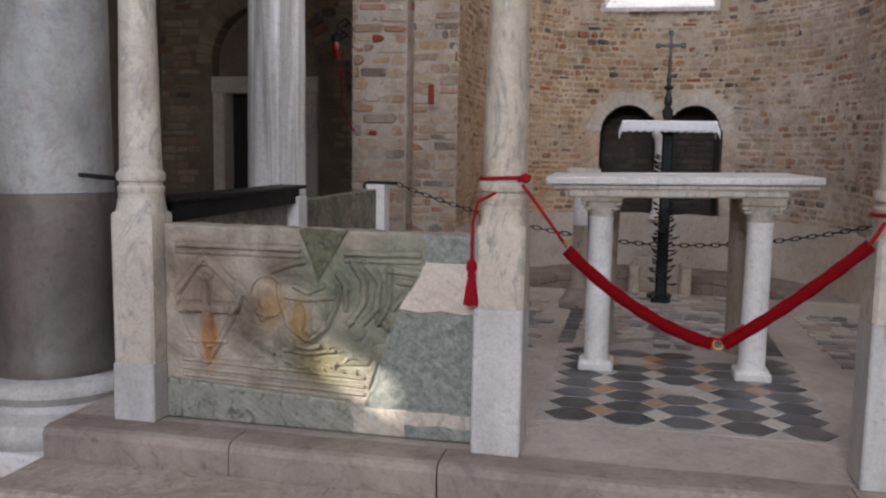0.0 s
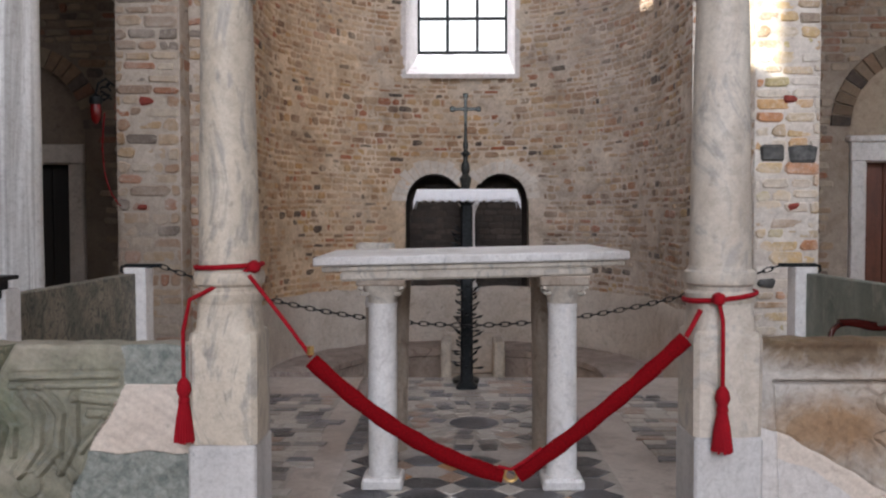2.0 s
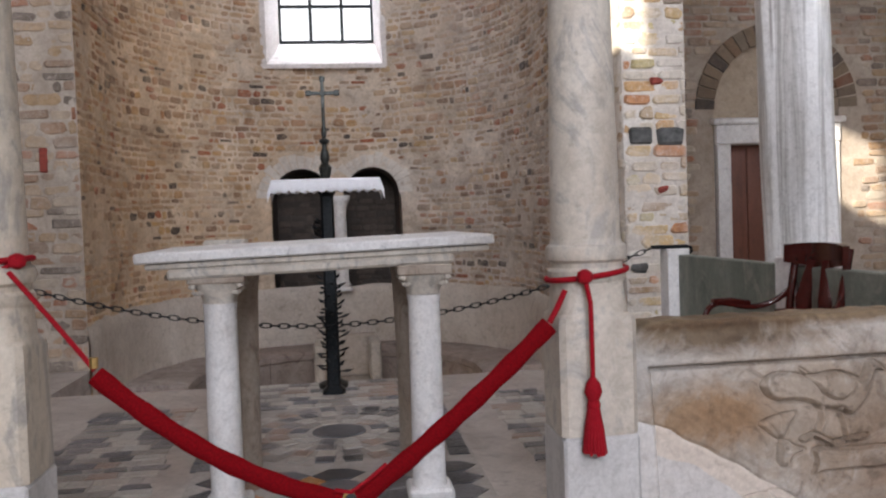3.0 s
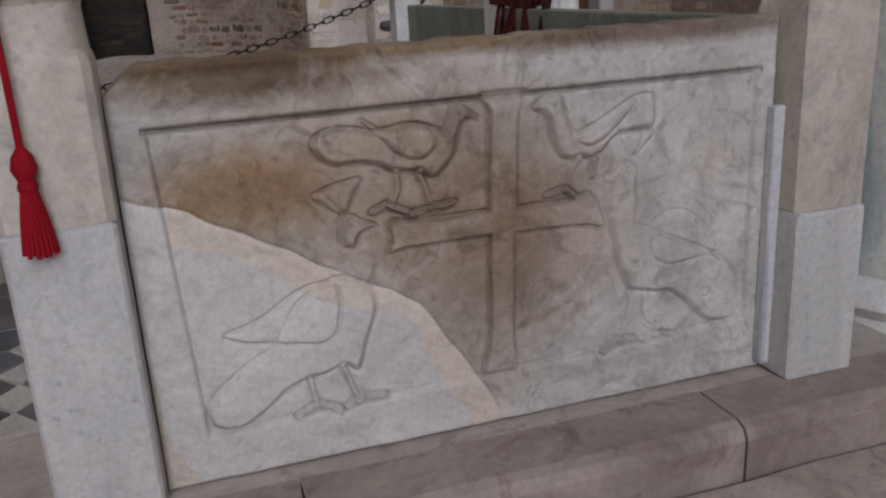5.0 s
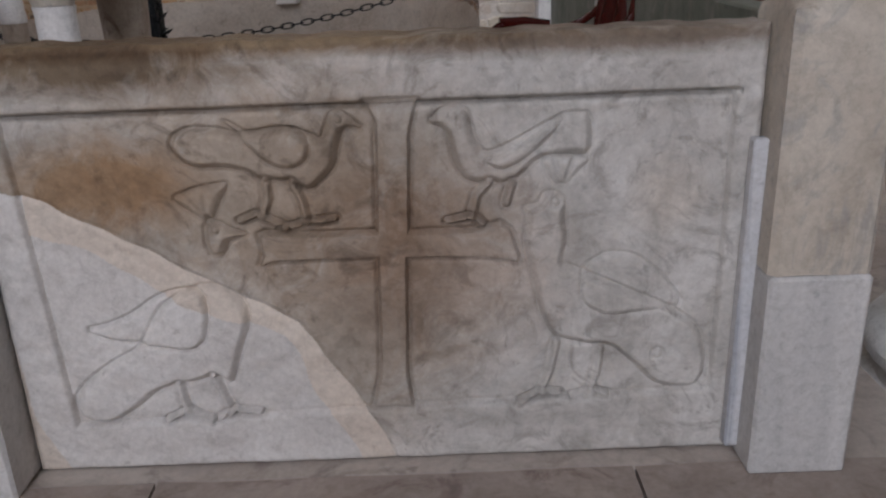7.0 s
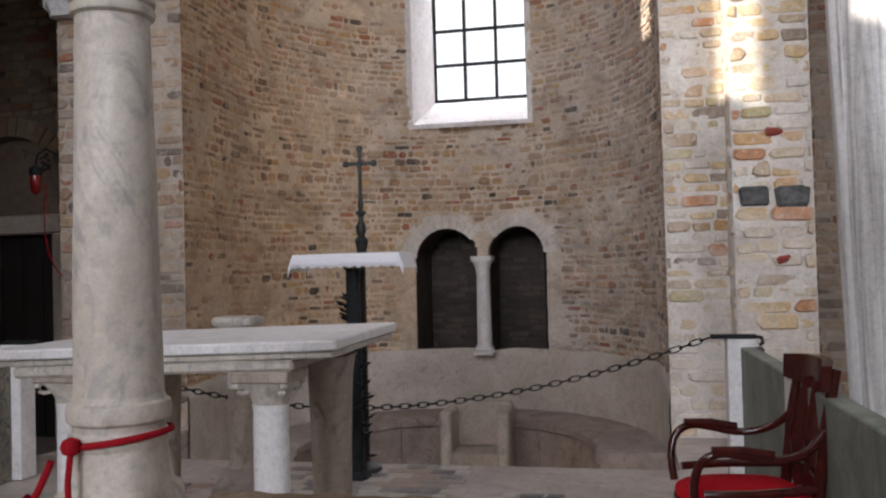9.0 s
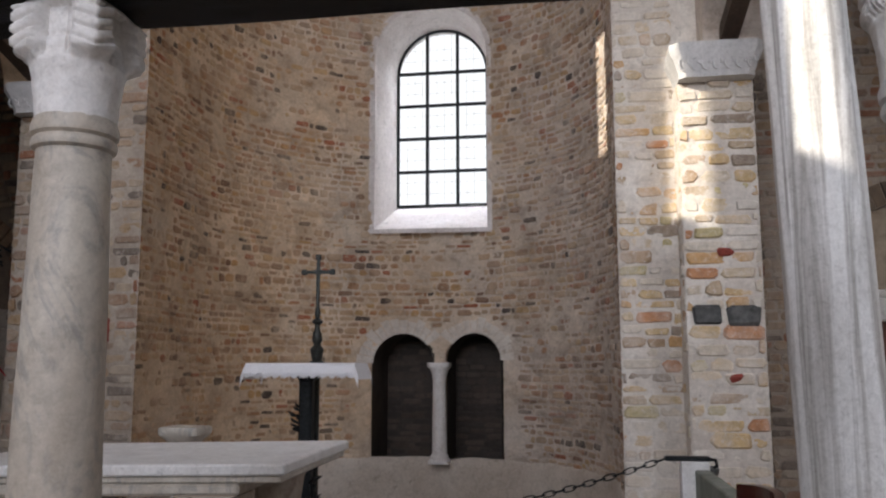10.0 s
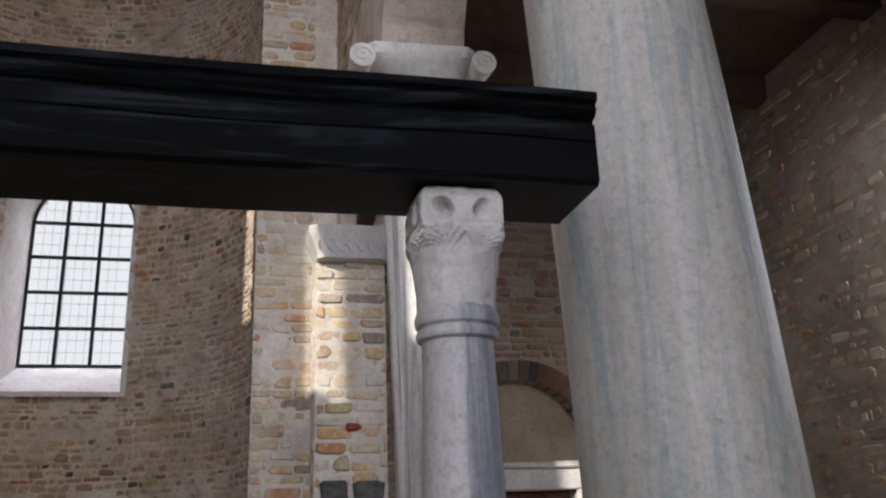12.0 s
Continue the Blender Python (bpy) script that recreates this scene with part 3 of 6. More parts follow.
def apse_skip(u, z, l, h):
    if z < 0.36:
        return True
    if any(win_hole(u + a, z + 0.02, 0.025) for a in (-l / 2, 0, l / 2)) or any(niche_hole(u + a, z + b, 0.17) for a in (-l / 2, 0, l / 2) for b in (0, -0.03)):
        return True
    x, y, _ = apse_at(u, z, 0)
    # bare mortar patches where the stones are plastered over
    bare = noise.noise(Vector((x * 1.1, y * 1.1, z * 1.3 + 4)))
    return bare > 0.28 and rnd.random() < 0.5


STONE_JOBS.append((wall_apse, lay_courses(0, APSE_LEN, 0.36, 8.1, (0.052, 0.100), (0.06, 0.20), 0.020, apse_skip), apse_at, M_APSE,
                   lambda u, v: 1.5 < v < 2.6 and 3.0 < u < 5.8, (0.003, 0.019)))

# plastered lower zone of the apse
low = Shape()
pts = []
for z, d in ((-1.1, 0.05), (0.22, 0.045), (0.33, 0.035), (0.37, 0.0)):
    for i in range(121):
        u = APSE_LEN * i / 120
        w = 0.05 * noise.noise(Vector((u * 2.3, 1, 0))) if z > 0.2 else 0
        pts.append(apse_at(u, z + w, d))
low.quad_grid(pts, 4, 121)
setting("plaster_apse", low, M_PLASTER, "pale worn plaster on the lower apse wall", True)

# ---- apse window: splayed reveal, iron grille, panes ----


def arch_outline(cx, half, z0, spring, n=24):
    return [(cx - half, z0), (cx + half, z0)] + [(cx + half * math.cos(math.pi * i / n), spring + half * math.sin(math.pi * i / n)) for i in range(n + 1)]


window_1 = tagged(thing("window_1", "tall round-arched apse window with an iron grille in a white plastered reveal", "window"), kind="structure")
rev = Shape()
rows = []
for half, z0, sp, y in ((WIN[1] + 0.06, WIN[2] - 0.055, WIN[3], None), (WIN[1], WIN[2], WIN[3], None), (0.62, 3.20, 5.10, 8.5), (0.585, 3.37, 5.10, 8.84), (0.585, 3.37, 5.10, 8.96)):
    for x, z in arch_outline(WIN[0] if y is None else 0.0, half, z0, sp):
        w = 0.012 * noise.noise(Vector((x * 9, z * 9, 2)))
        rows.append((x + w, (AY + math.sqrt(AR * AR - x * x) - 0.006 if y is None else y), z + w))
rev.quad_grid(rows, 5, 27, True)
part("reveal", rev, M_WINDOW_PLASTER, window_1, "chipped white plaster splay", True)
fr = Shape()
outer, inner = arch_outline(0, 0.585, 3.37, 5.10), arch_outline(0, 0.555, 3.40, 5.10)
ring = [(x, 8.83, z) for x, z in outer] + [(x, 8.80, z) for x, z in outer] + [(x, 8.80, z) for x, z in inner] + [(x, 8.83, z) for x, z in inner]
fr.quad_grid(ring, 4, 27, True)
part("window_frame", fr, M_IRON, window_1)
for x in (-0.195, 0.195):
    part("mullion", Shape().box(x - 0.020, x + 0.020, 8.79, 8.825, 3.39, 5.10 + math.sqrt(0.57 ** 2 - x * x)), M_IRON, window_1)
for z in (3.82, 4.25, 4.68, 5.11):
    part("glazing_bar", Shape().box(-0.57, 0.57, 8.792, 8.823, z - 0.019, z + 0.019), M_IRON, window_1)
for i in range(1, 11):
    x = -0.57 + 1.14 * i / 12 + 0.02
    part("lead_line", Shape().box(x - 0.002, x + 0.002, 8.835, 8.839, 3.40, 5.10 + math.sqrt(max(0, 0.55 ** 2 - x * x))), M_GREY_BLOCK, window_1)
for i in range(1, 15):
    z = 3.40 + 0.145 * i
    half = 0.57 if z < 5.1 else math.sqrt(max(0.01, 0.56 ** 2 - (z - 5.1) ** 2))
    part("lead_line", Shape().box(-half, half, 8.835, 8.839, z - 0.002, z + 0.002), M_GREY_BLOCK, window_1)
gl = Shape().prism(arch_outline(0, 0.565, 3.385, 5.10), "y", 8.845, 8.850)
pane = part("pane", gl, M_GLASS, window_1)
pane.visible_shadow = False
setting("backdrop", Shape().box(-3, 3, 10.4, 10.45, 1.5, 8.5), M_SKY, "bright hazy sky outside the window")

# ---- double niche ----
niche = Shape()
for c, half, z0, sp in NICHES:
    pts = []
    for y in (None, 8.88):
        for x, z in arch_outline(c, half, z0, sp):
            pts.append((x, AY + math.sqrt(AR * AR - x * x) - 0.01 if y is None else y, z))
    niche.quad_grid(pts, 2, 27, True)
    o = len(niche.v)
    niche.v += [(x, 8.86, z) for x, z in arch_outline(c, half + 0.02, z0 - 0.02, sp)]
    niche.face(range(o, o + 27))
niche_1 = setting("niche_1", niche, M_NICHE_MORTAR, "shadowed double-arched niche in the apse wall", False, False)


def niche_back(u, v, d):
    return (u, 8.855 - d, v)


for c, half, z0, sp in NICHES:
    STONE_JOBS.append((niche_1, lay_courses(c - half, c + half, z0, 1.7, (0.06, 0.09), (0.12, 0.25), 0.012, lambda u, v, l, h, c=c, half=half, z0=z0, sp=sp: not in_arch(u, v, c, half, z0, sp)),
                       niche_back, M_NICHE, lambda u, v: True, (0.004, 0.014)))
arch = Shape()
for c, half, z0, sp in NICHES:
    n = 15
    for i in range(n):
        a0, a1 = math.pi * (i + 0.05) / n, math.pi * (i + 0.95) / n
        r1 = half + rnd.uniform(0.14, 0.19)
        q = [(c + r * math.cos(a), sp + r * math.sin(a)) for r, a in ((half - 0.005, a0), (half - 0.005, a1), (r1, a1), (r1, a0))]
        if (c < 0 and max(p[0] for p in q) > 0.10) or (c > 0 and min(p[0] for p in q) < 0.05):
            continue
        s = Shape()
        s.v += [(x, AY + math.sqrt(AR * AR - x * x) + 0.02, z) for x, z in q] + [(x, AY + math.sqrt(AR * AR - x * x) - rnd.uniform(0.008, 0.016), z) for x, z in q]
        for i0 in range(4):
            k = (i0 + 1) % 4
            s.face((i0, k, 4 + k, 4 + i0))
        s.face((4, 5, 6, 7))
        part("voussoir", s, M_MORTAR_PIER, niche_1)
colonnette = thing("niche_colonnette", "small white marble colonnette between the two niche arches", "column", at=(0.075, 8.1, 0.31))
part("shaft", Shape().lathe([(0.092, 0.09), (0.084, 0.12), (0.080, 0.5), (0.074, 0.90), (0.080, 0.95)], 24), M_WHITE, colonnette, smooth=True)
part("base", Shape().lathe([(0.125, 0.0, 0.8), (0.125, 0.03, 0.6), (0.105, 0.05), (0.105, 0.08), (0.092, 0.095)], 24), M_WHITE, colonnette, smooth=True)
part("capital", Shape().lathe([(0.080, 0.95), (0.085, 0.98), (0.105, 1.04, 0.4), (0.125, 1.07, 0.9), (0.125, 1.12, 1)], 24), M_WHITE, colonnette, smooth=True)

# ---- apse bench and throne in the sunken part ----
bench = thing("clergy_bench", "curved masonry bench along the foot of the apse wall", "bench")
prof = [(0.62, -1.05), (0.60, -0.42), (0.63, -0.40), (0.63, -0.34), (0.60, -0.32), (0.02, -0.31), (0.0, -0.9)]
cuts = [0.9 + (APSE_LEN - 1.8) * k / 9 for k in range(10)]
for a, b in zip(cuts[:-1], cuts[1:]):
    block, pts = Shape(), []
    for i in range(13):
        u = a + 0.004 + (b - a - 0.008) * i / 12
        w = 0.012 * noise.noise(Vector((u * 3, 5, 0)))
        pts += [apse_at(u, z + w, d + w) for d, z in prof]
    block.quad_grid(pts, 13, len(prof))
    block.face(range(len(prof)))
    block.face([12 * len(prof) + i for i in range(len(prof))])
    part("bench_block", block, M_BASE, bench, "", True)
throne = thing("stone_throne", "plain pale stone throne set against the apse bench", "throne", at=(0.10, 7.25, -1.02))
part("seat", Shape().box(-0.30, 0.30, -0.10, 0.45, 0.0, 0.40, 0.012).wobble(0.006), M_PLASTER, throne)
part("backrest", Shape().box(-0.34, 0.34, 0.28, 0.42, 0.40, 0.88, 0.02).wobble(0.008), M_PLASTER, throne)
for x in (-0.36, 0.24):
    part("side_slab", Shape().box(x, x + 0.12, -0.16, 0.40, 0.0, 0.84, 0.02).wobble(0.008), M_CREAM, throne)
part("footstep", Shape().box(-0.5, 0.5, -0.4, -0.17, 0.0, 0.13, 0.015).wobble(0.006), M_BASE, throne)

# ---- piers, east walls, arcades, outer walls ----
PIER_X0, PIER_X1, PIER_X2 = 1.97, 2.43, 2.97


def pier(side, name):
    x0, x1, x2 = PIER_X0 * side, PIER_X1 * side, PIER_X2 * side
    xi = side * 2.03
    s = Shape().box(min(xi, x2), max(xi, x2), APSE_Y0, 6.0, -1.1, 8.4).box(min(x1, x2), max(x1, x2), 4.8, APSE_Y0 + 0.01, -1.1, 3.48)
    w = setting(name, s, M_MORTAR_PIER, "pier of roughly coursed pale and ochre bricks beside the apse")
    hi, lo = (0.075, 0.115), (0.14, 0.34)
    near = lambda u, v: 0.5 < v < 3.4
    tone, coat = (M_PIER, M_MORTAR_PIER) if side > 0 else (M_PIER_BROWN, M_MORTAR_NORTH)
    face = lambda u, v, d: (side * u, APSE_Y0 - d, v)
    front = lambda u, v, d: (side * u, 4.797 - d, v)
    cheek = lambda u, v, d: (side * (PIER_X1 - d), u, v)
    mortar_skin(w, face, PIER_X0, PIER_X1, 0.0, 8.3, coat, 0.011, 0.005, seed=side * 2.0)
    STONE_JOBS.append((w, lay_courses(PIER_X0, PIER_X1, 0.0, 8.3, hi, lo, 0.014), face, tone, near, (0.004, 0.024)))
    w2 = setting(name + "_respond", Shape().box(min(x1, x2) + 0.002, max(x1, x2) - 0.002, 4.797, 4.805, -0.3, 3.47), M_MORTAR_PIER, "whitewashed brick respond of the nave arcade")
    STONE_JOBS.append((w2, lay_courses(PIER_X1, PIER_X2, 0.0, 3.46, (0.085, 0.125), (0.16, 0.36), 0.016, lambda u, v, l, h: side > 0 and 1.66 < v < 1.83), front, tone, near, (0.006, 0.032)))
    mortar_skin(w2, front, PIER_X1, PIER_X2, 0.0, 3.46, coat, 0.012, 0.006, seed=side * 5.0)
    mortar_skin(w2, cheek, 4.8, APSE_Y0, 0.0, 3.46, coat, 0.010, 0.010, seed=side * 7.0)
    STONE_JOBS.append((w2, lay_courses(4.8, APSE_Y0, 0.0, 3.46, (0.085, 0.125), (0.12, 0.25), 0.014), cheek, tone, lambda u, v: 1.5 < v < 2.5, (0.003, 0.022)))
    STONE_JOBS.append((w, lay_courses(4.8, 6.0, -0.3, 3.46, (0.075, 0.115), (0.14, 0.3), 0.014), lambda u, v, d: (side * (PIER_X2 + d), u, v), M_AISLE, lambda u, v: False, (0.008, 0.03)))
    for x0, x1, z0, z1, mt in ((2.47, 2.67, 1.68, 1.815, M_BLACKSTONE), (2.72, 2.94, 1.675, 1.81, M_BLACKSTONE), (2.655, 2.775, 2.17, 2.235, M_REDBRICK), (2.46, 2.60, 0.62, 0.70, M_BLACKSTONE), (2.70, 2.80, 1.28, 1.33, M_REDBRICK)):
        if side < 0 and mt is M_BLACKSTONE:
            continue
        sp = Shape().box(*sorted((side * x0, side * x1)), 4.752, 4.80, z0, z1, 0.020).wobble(0.020, 17)
        part("stone", sp, mt, w2)
    if side < 0:
        part("stone", Shape().box(-2.27, -2.205, 5.018, 5.05, 1.60, 1.79, 0.01).wobble(0.006, 11), M_REDBRICK, w)
    # carved impost block
    imp = thing("carved_impost", "white carved impost block with scrolled leaves on the pier", "capital", "pier imposts", (side * 2.7, 4.92, 3.48))
    part("block", Shape().lathe([(0.27, 0.0, 1), (0.27, 0.03, 1), (0.30, 0.12, 1), (0.335, 0.19, 1), (0.335, 0.245, 1)], 32).wobble(0.004, 20), M_GREY_BLOCK, imp, smooth=True)
    for k in range(7):
        x = -0.24 + 0.08 * k
        lp = [(x + 0.032 * math.cos(a), -0.29 - 0.0002 * i, 0.09 + 0.045 * math.sin(a)) for i, a in enumerate([j * 0.6 for j in range(9)])]
        part("leaf_scroll", Shape().tube(lp, [0.012 - 0.0008 * i for i in range(9)], 6), M_GREY_BLOCK, imp, smooth=True)
    return w


pier_south = pier(1, "pier_south")
pier_north = pier(-1, "pier_north")

DOOR_C, DOOR_HALF, DOOR_H = 4.43, 0.50, 1.76


def end_wall(side, name, tone):
    """East wall of an aisle with a doorway under a blind arch."""
    s = Shape()
    n = 20
    R = 0.66
    for y0, y1, hole in ((6.0, 6.35, True),):
        s.box(*sorted((side * 2.97, side * (DOOR_C - R))), y0, y1, -0.5, 4.7)
        s.box(*sorted((side * (DOOR_C + R), side * 6.1)), y0, y1, -0.5, 4.7)
        arc = [(side * (DOOR_C + R * math.cos(math.pi * i / n)), 2.10 + R * math.sin(math.pi * i / n)) for i in range(n + 1)]
        s.prism(arc + [(side * (DOOR_C - R), 4.7), (side * (DOOR_C + R), 4.7)], "y", y0, y1)
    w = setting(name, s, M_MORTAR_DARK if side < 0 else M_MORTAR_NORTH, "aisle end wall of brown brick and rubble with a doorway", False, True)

    def skip(u, v, l, h):
        return any(abs(u + a - DOOR_C) < R + 0.13 and (v < 2.10 or (u + a - DOOR_C) ** 2 + (v - 2.10) ** 2 < (R + 0.2) ** 2) for a in (-l / 2, l / 2))
    STONE_JOBS.append((w, lay_courses(2.99, 5.75, -0.3, 4.6, (0.065, 0.105), (0.14, 0.30), 0.016, skip), lambda u, v, d: (side * u, 6.0 - d, v), tone,
                       lambda u, v: 0.5 < v < 3.0, (0.005, 0.025)))
    k = 22
    for i in range(k):
        a0, a1 = math.pi * (i + 0.06) / k, math.pi * (i + 0.94) / k
        q = [(side * (DOOR_C + r * math.cos(a)), 2.10 + r * math.sin(a)) for r, a in ((R, a0), (R + 0.19, a0), (R + 0.19, a1), (R, a1))]
        part("arch_brick", Shape().prism(q, "y", 5.972 + rnd.uniform(0, 0.01), 6.2), M_AISLE, w)
    # lunette filling, lintel, jambs, leaf
    lun = [(side * (DOOR_C - 0.655), 1.93), (side * (DOOR_C + 0.655), 1.93)] + [(side * (DOOR_C + 0.655 * math.cos(math.pi * i / n)), 2.10 + 0.655 * math.sin(math.pi * i / n)) for i in range(n + 1)]
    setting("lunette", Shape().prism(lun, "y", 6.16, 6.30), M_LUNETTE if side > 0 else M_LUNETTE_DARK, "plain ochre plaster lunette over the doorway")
    d = tagged(thing("door_1", "dark wooden door in a stone frame under a blind arch", "door"), kind="structure")
    c = side * DOOR_C
    part("lintel", Shape().box(c - 0.66, c + 0.66, 5.96, 6.3, DOOR_H, DOOR_H + 0.19, 0.012), M_PLASTER if side < 0 else M_WHITE, d)
    if side > 0:
        part("cornice", Shape().box(c - 0.70, c + 0.70, 5.92, 6.2, DOOR_H + 0.19, DOOR_H + 0.25, 0.015), M_WHITE, d)
    for k2 in (-1, 1):
        xa = c + k2 * DOOR_HALF
        part("jamb", Shape().box(*sorted((xa, xa + k2 * 0.15)), 5.965, 6.3, -0.32, DOOR_H, 0.012), M_PLASTER if side < 0 else M_WHITE, d)
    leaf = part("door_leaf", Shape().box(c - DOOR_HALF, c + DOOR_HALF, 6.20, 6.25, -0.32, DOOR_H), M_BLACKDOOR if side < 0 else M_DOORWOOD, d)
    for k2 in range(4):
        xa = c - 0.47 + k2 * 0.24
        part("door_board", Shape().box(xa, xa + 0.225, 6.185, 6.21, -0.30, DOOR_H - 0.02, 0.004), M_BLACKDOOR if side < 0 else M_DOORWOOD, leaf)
    part("door_knob", Shape().lathe([(0.0, 0), (0.02, 0.004), (0.026, 0.02), (0.02, 0.036), (0.0, 0.04)], 12, c - side * 0.40, 6.165), M_GOLD, leaf, smooth=True)
    return w


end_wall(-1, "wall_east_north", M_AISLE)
end_wall(1, "wall_east_south", M_PIER_BROWN)

COLS_Y = (2.98, 0.32, -2.41, -5.14, -7.87, -10.6)


def arcade(side, name, openings):
    s = Shape()
    spring, n = 4.17, 14
    line = [(5.05, 3.72), (4.75, 3.72)]
    edges = [(4.75, 3.30)] + [(a - 0.25, b + 0.25) for a, b in zip(COLS_Y[:-1], COLS_Y[1:])]
    for a, b in edges:
        cy, r = (a + b) / 2, (a - b) / 2
        first = 0.45 if a > 4 else 0.0
        line += [(cy + r * math.cos(math.pi * i / n), spring - first * (1 - i / n) + r * math.sin(math.pi * i / n) * 0.62) for i in range(n + 1)]
    line += [(-12.0, spring), (-12.0, 5.0), (5.05, 5.0)]
    xa, xb = sorted((side * 2.62, side * 3.12))
    s.prism(line, "x", xa, xb)
    y = -12.0
    for y0, y1, z0, z1 in sorted(openings):
        s.box(xa, xb, y, y0, 5.0, 8.4)
        if z0 > 5.01:
            s.box(xa, xb, y0, y1, 5.0, z0)
        s.box(xa, xb, y0, y1, z1, 8.4)
        y = y1
    s.box(xa, xb, y, 5.05, 5.0, 8.4)
    return setting(name, s, M_MORTAR, "nave wall of rubble above the arcade, with clerestory windows")


wall_nave_north = arcade(-1, "wall_nave_north", [(2.17, 2.95, 5.7, 7.15), (-0.15, 0.75, 5.0, 6.6), (-1.45, -0.40, 5.0, 6.0), (-3.25, -1.8, 5.15, 6.75), (-6.5, -5.3, 5.2, 7.0)])
wall_nave_south = arcade(1, "wall_nave_south", [(-6.5, -5.3, 5.2, 7.0)])
for side, nm in ((-1, "wall_nave_north"), (1, "wall_nave_south")):
    STONE_JOBS.append((wall_nave_north if side < 0 else wall_nave_south, lay_courses(-0.2, 5.0, 5.0 if side > 0 else 7.0, 8.3, (0.075, 0.115), (0.14, 0.3), 0.016),
                       lambda u, v, d, side=side: (side * (2.62 - d), u, v), M_APSE, lambda u, v: False, (0.005, 0.02)))

north = Shape().box(-6.2, -5.75, -12.5, -4.32, -0.6, 4.7).box(-6.2, -5.75, -3.66, 6.4, -0.6, 4.7).box(-6.2, -5.75, -4.32, -3.66, -0.6, 2.36).box(-6.2, -5.75, -4.32, -3.66, 2.76, 4.7)
setting("wall_north", north, M_MORTAR_DARK, "north aisle wall of rubble with a small window, aisle shade in its colour")
south = Shape().box(5.75, 6.2, -12.5, 1.0, -0.6, 4.7).box(5.75, 6.2, 2.0, 6.4, -0.6, 4.7).box(5.75, 6.2, 1.0, 2.0, -0.6, 2.1).box(5.75, 6.2, 1.0, 2.0, 3.9, 4.7)
wall_south = setting("wall_south", south, M_MORTAR_SOUTH, "south aisle wall of brown rubble")
STONE_JOBS.append((wall_south, lay_courses(2.2, 6.0, -0.3, 4.6, (0.06, 0.12), (0.07, 0.24), 0.030), lambda u, v, d: (5.75 - d, u, v), M_PIER_BROWN, lambda u, v: 0.6 < v < 2.6, (0.000, 0.016)))
mortar_skin(wall_south, lambda u, v, d: (5.75 - d, u, v), 2.2, 6.0, -0.3, 4.6, M_MORTAR_SOUTH, 0.012, 0.003, 0.03, 9.0)
west = Shape().box(-6.2, -1.8, -12.5, -12.0, -0.6, 8.4).box(1.8, 6.2, -12.5, -12.0, -0.6, 8.4).box(-1.8, 1.8, -12.5, -12.0, -0.6, 3.8).box(-1.8, 1.8, -12.5, -12.0, 6.6, 8.4)
setting("wall_west", west, M_WALL_IN, "limewashed west wall with a large window")
roof = Shape().box(-3.2, 3.2, -12.5, 9.2, 8.4, 8.6)
for k in range(13):
    roof.box(-3.1, 3.1, -11.5 + k * 1.25, -11.3 + k * 1.25, 8.15, 8.4)
setting("ceiling", roof, M_BROWNWOOD, "dark timber roof of the nave")
aisle_roof = Shape().box(-6.2, -3.12, -12.5, 6.4, 4.7, 4.86).box(3.12, 6.2, -12.5, 6.4, 4.7, 4.86)
for k in range(14):
    y = -11.5 + k * 1.25
    aisle_roof.box(-5.75, -3.12, y, y + 0.16, 4.5, 4.7).box(3.12, 5.75, y, y + 0.16, 4.5, 4.7)
setting("ceiling_aisles", aisle_roof, M_BROWNWOOD, "dark timber roofs of the aisles")

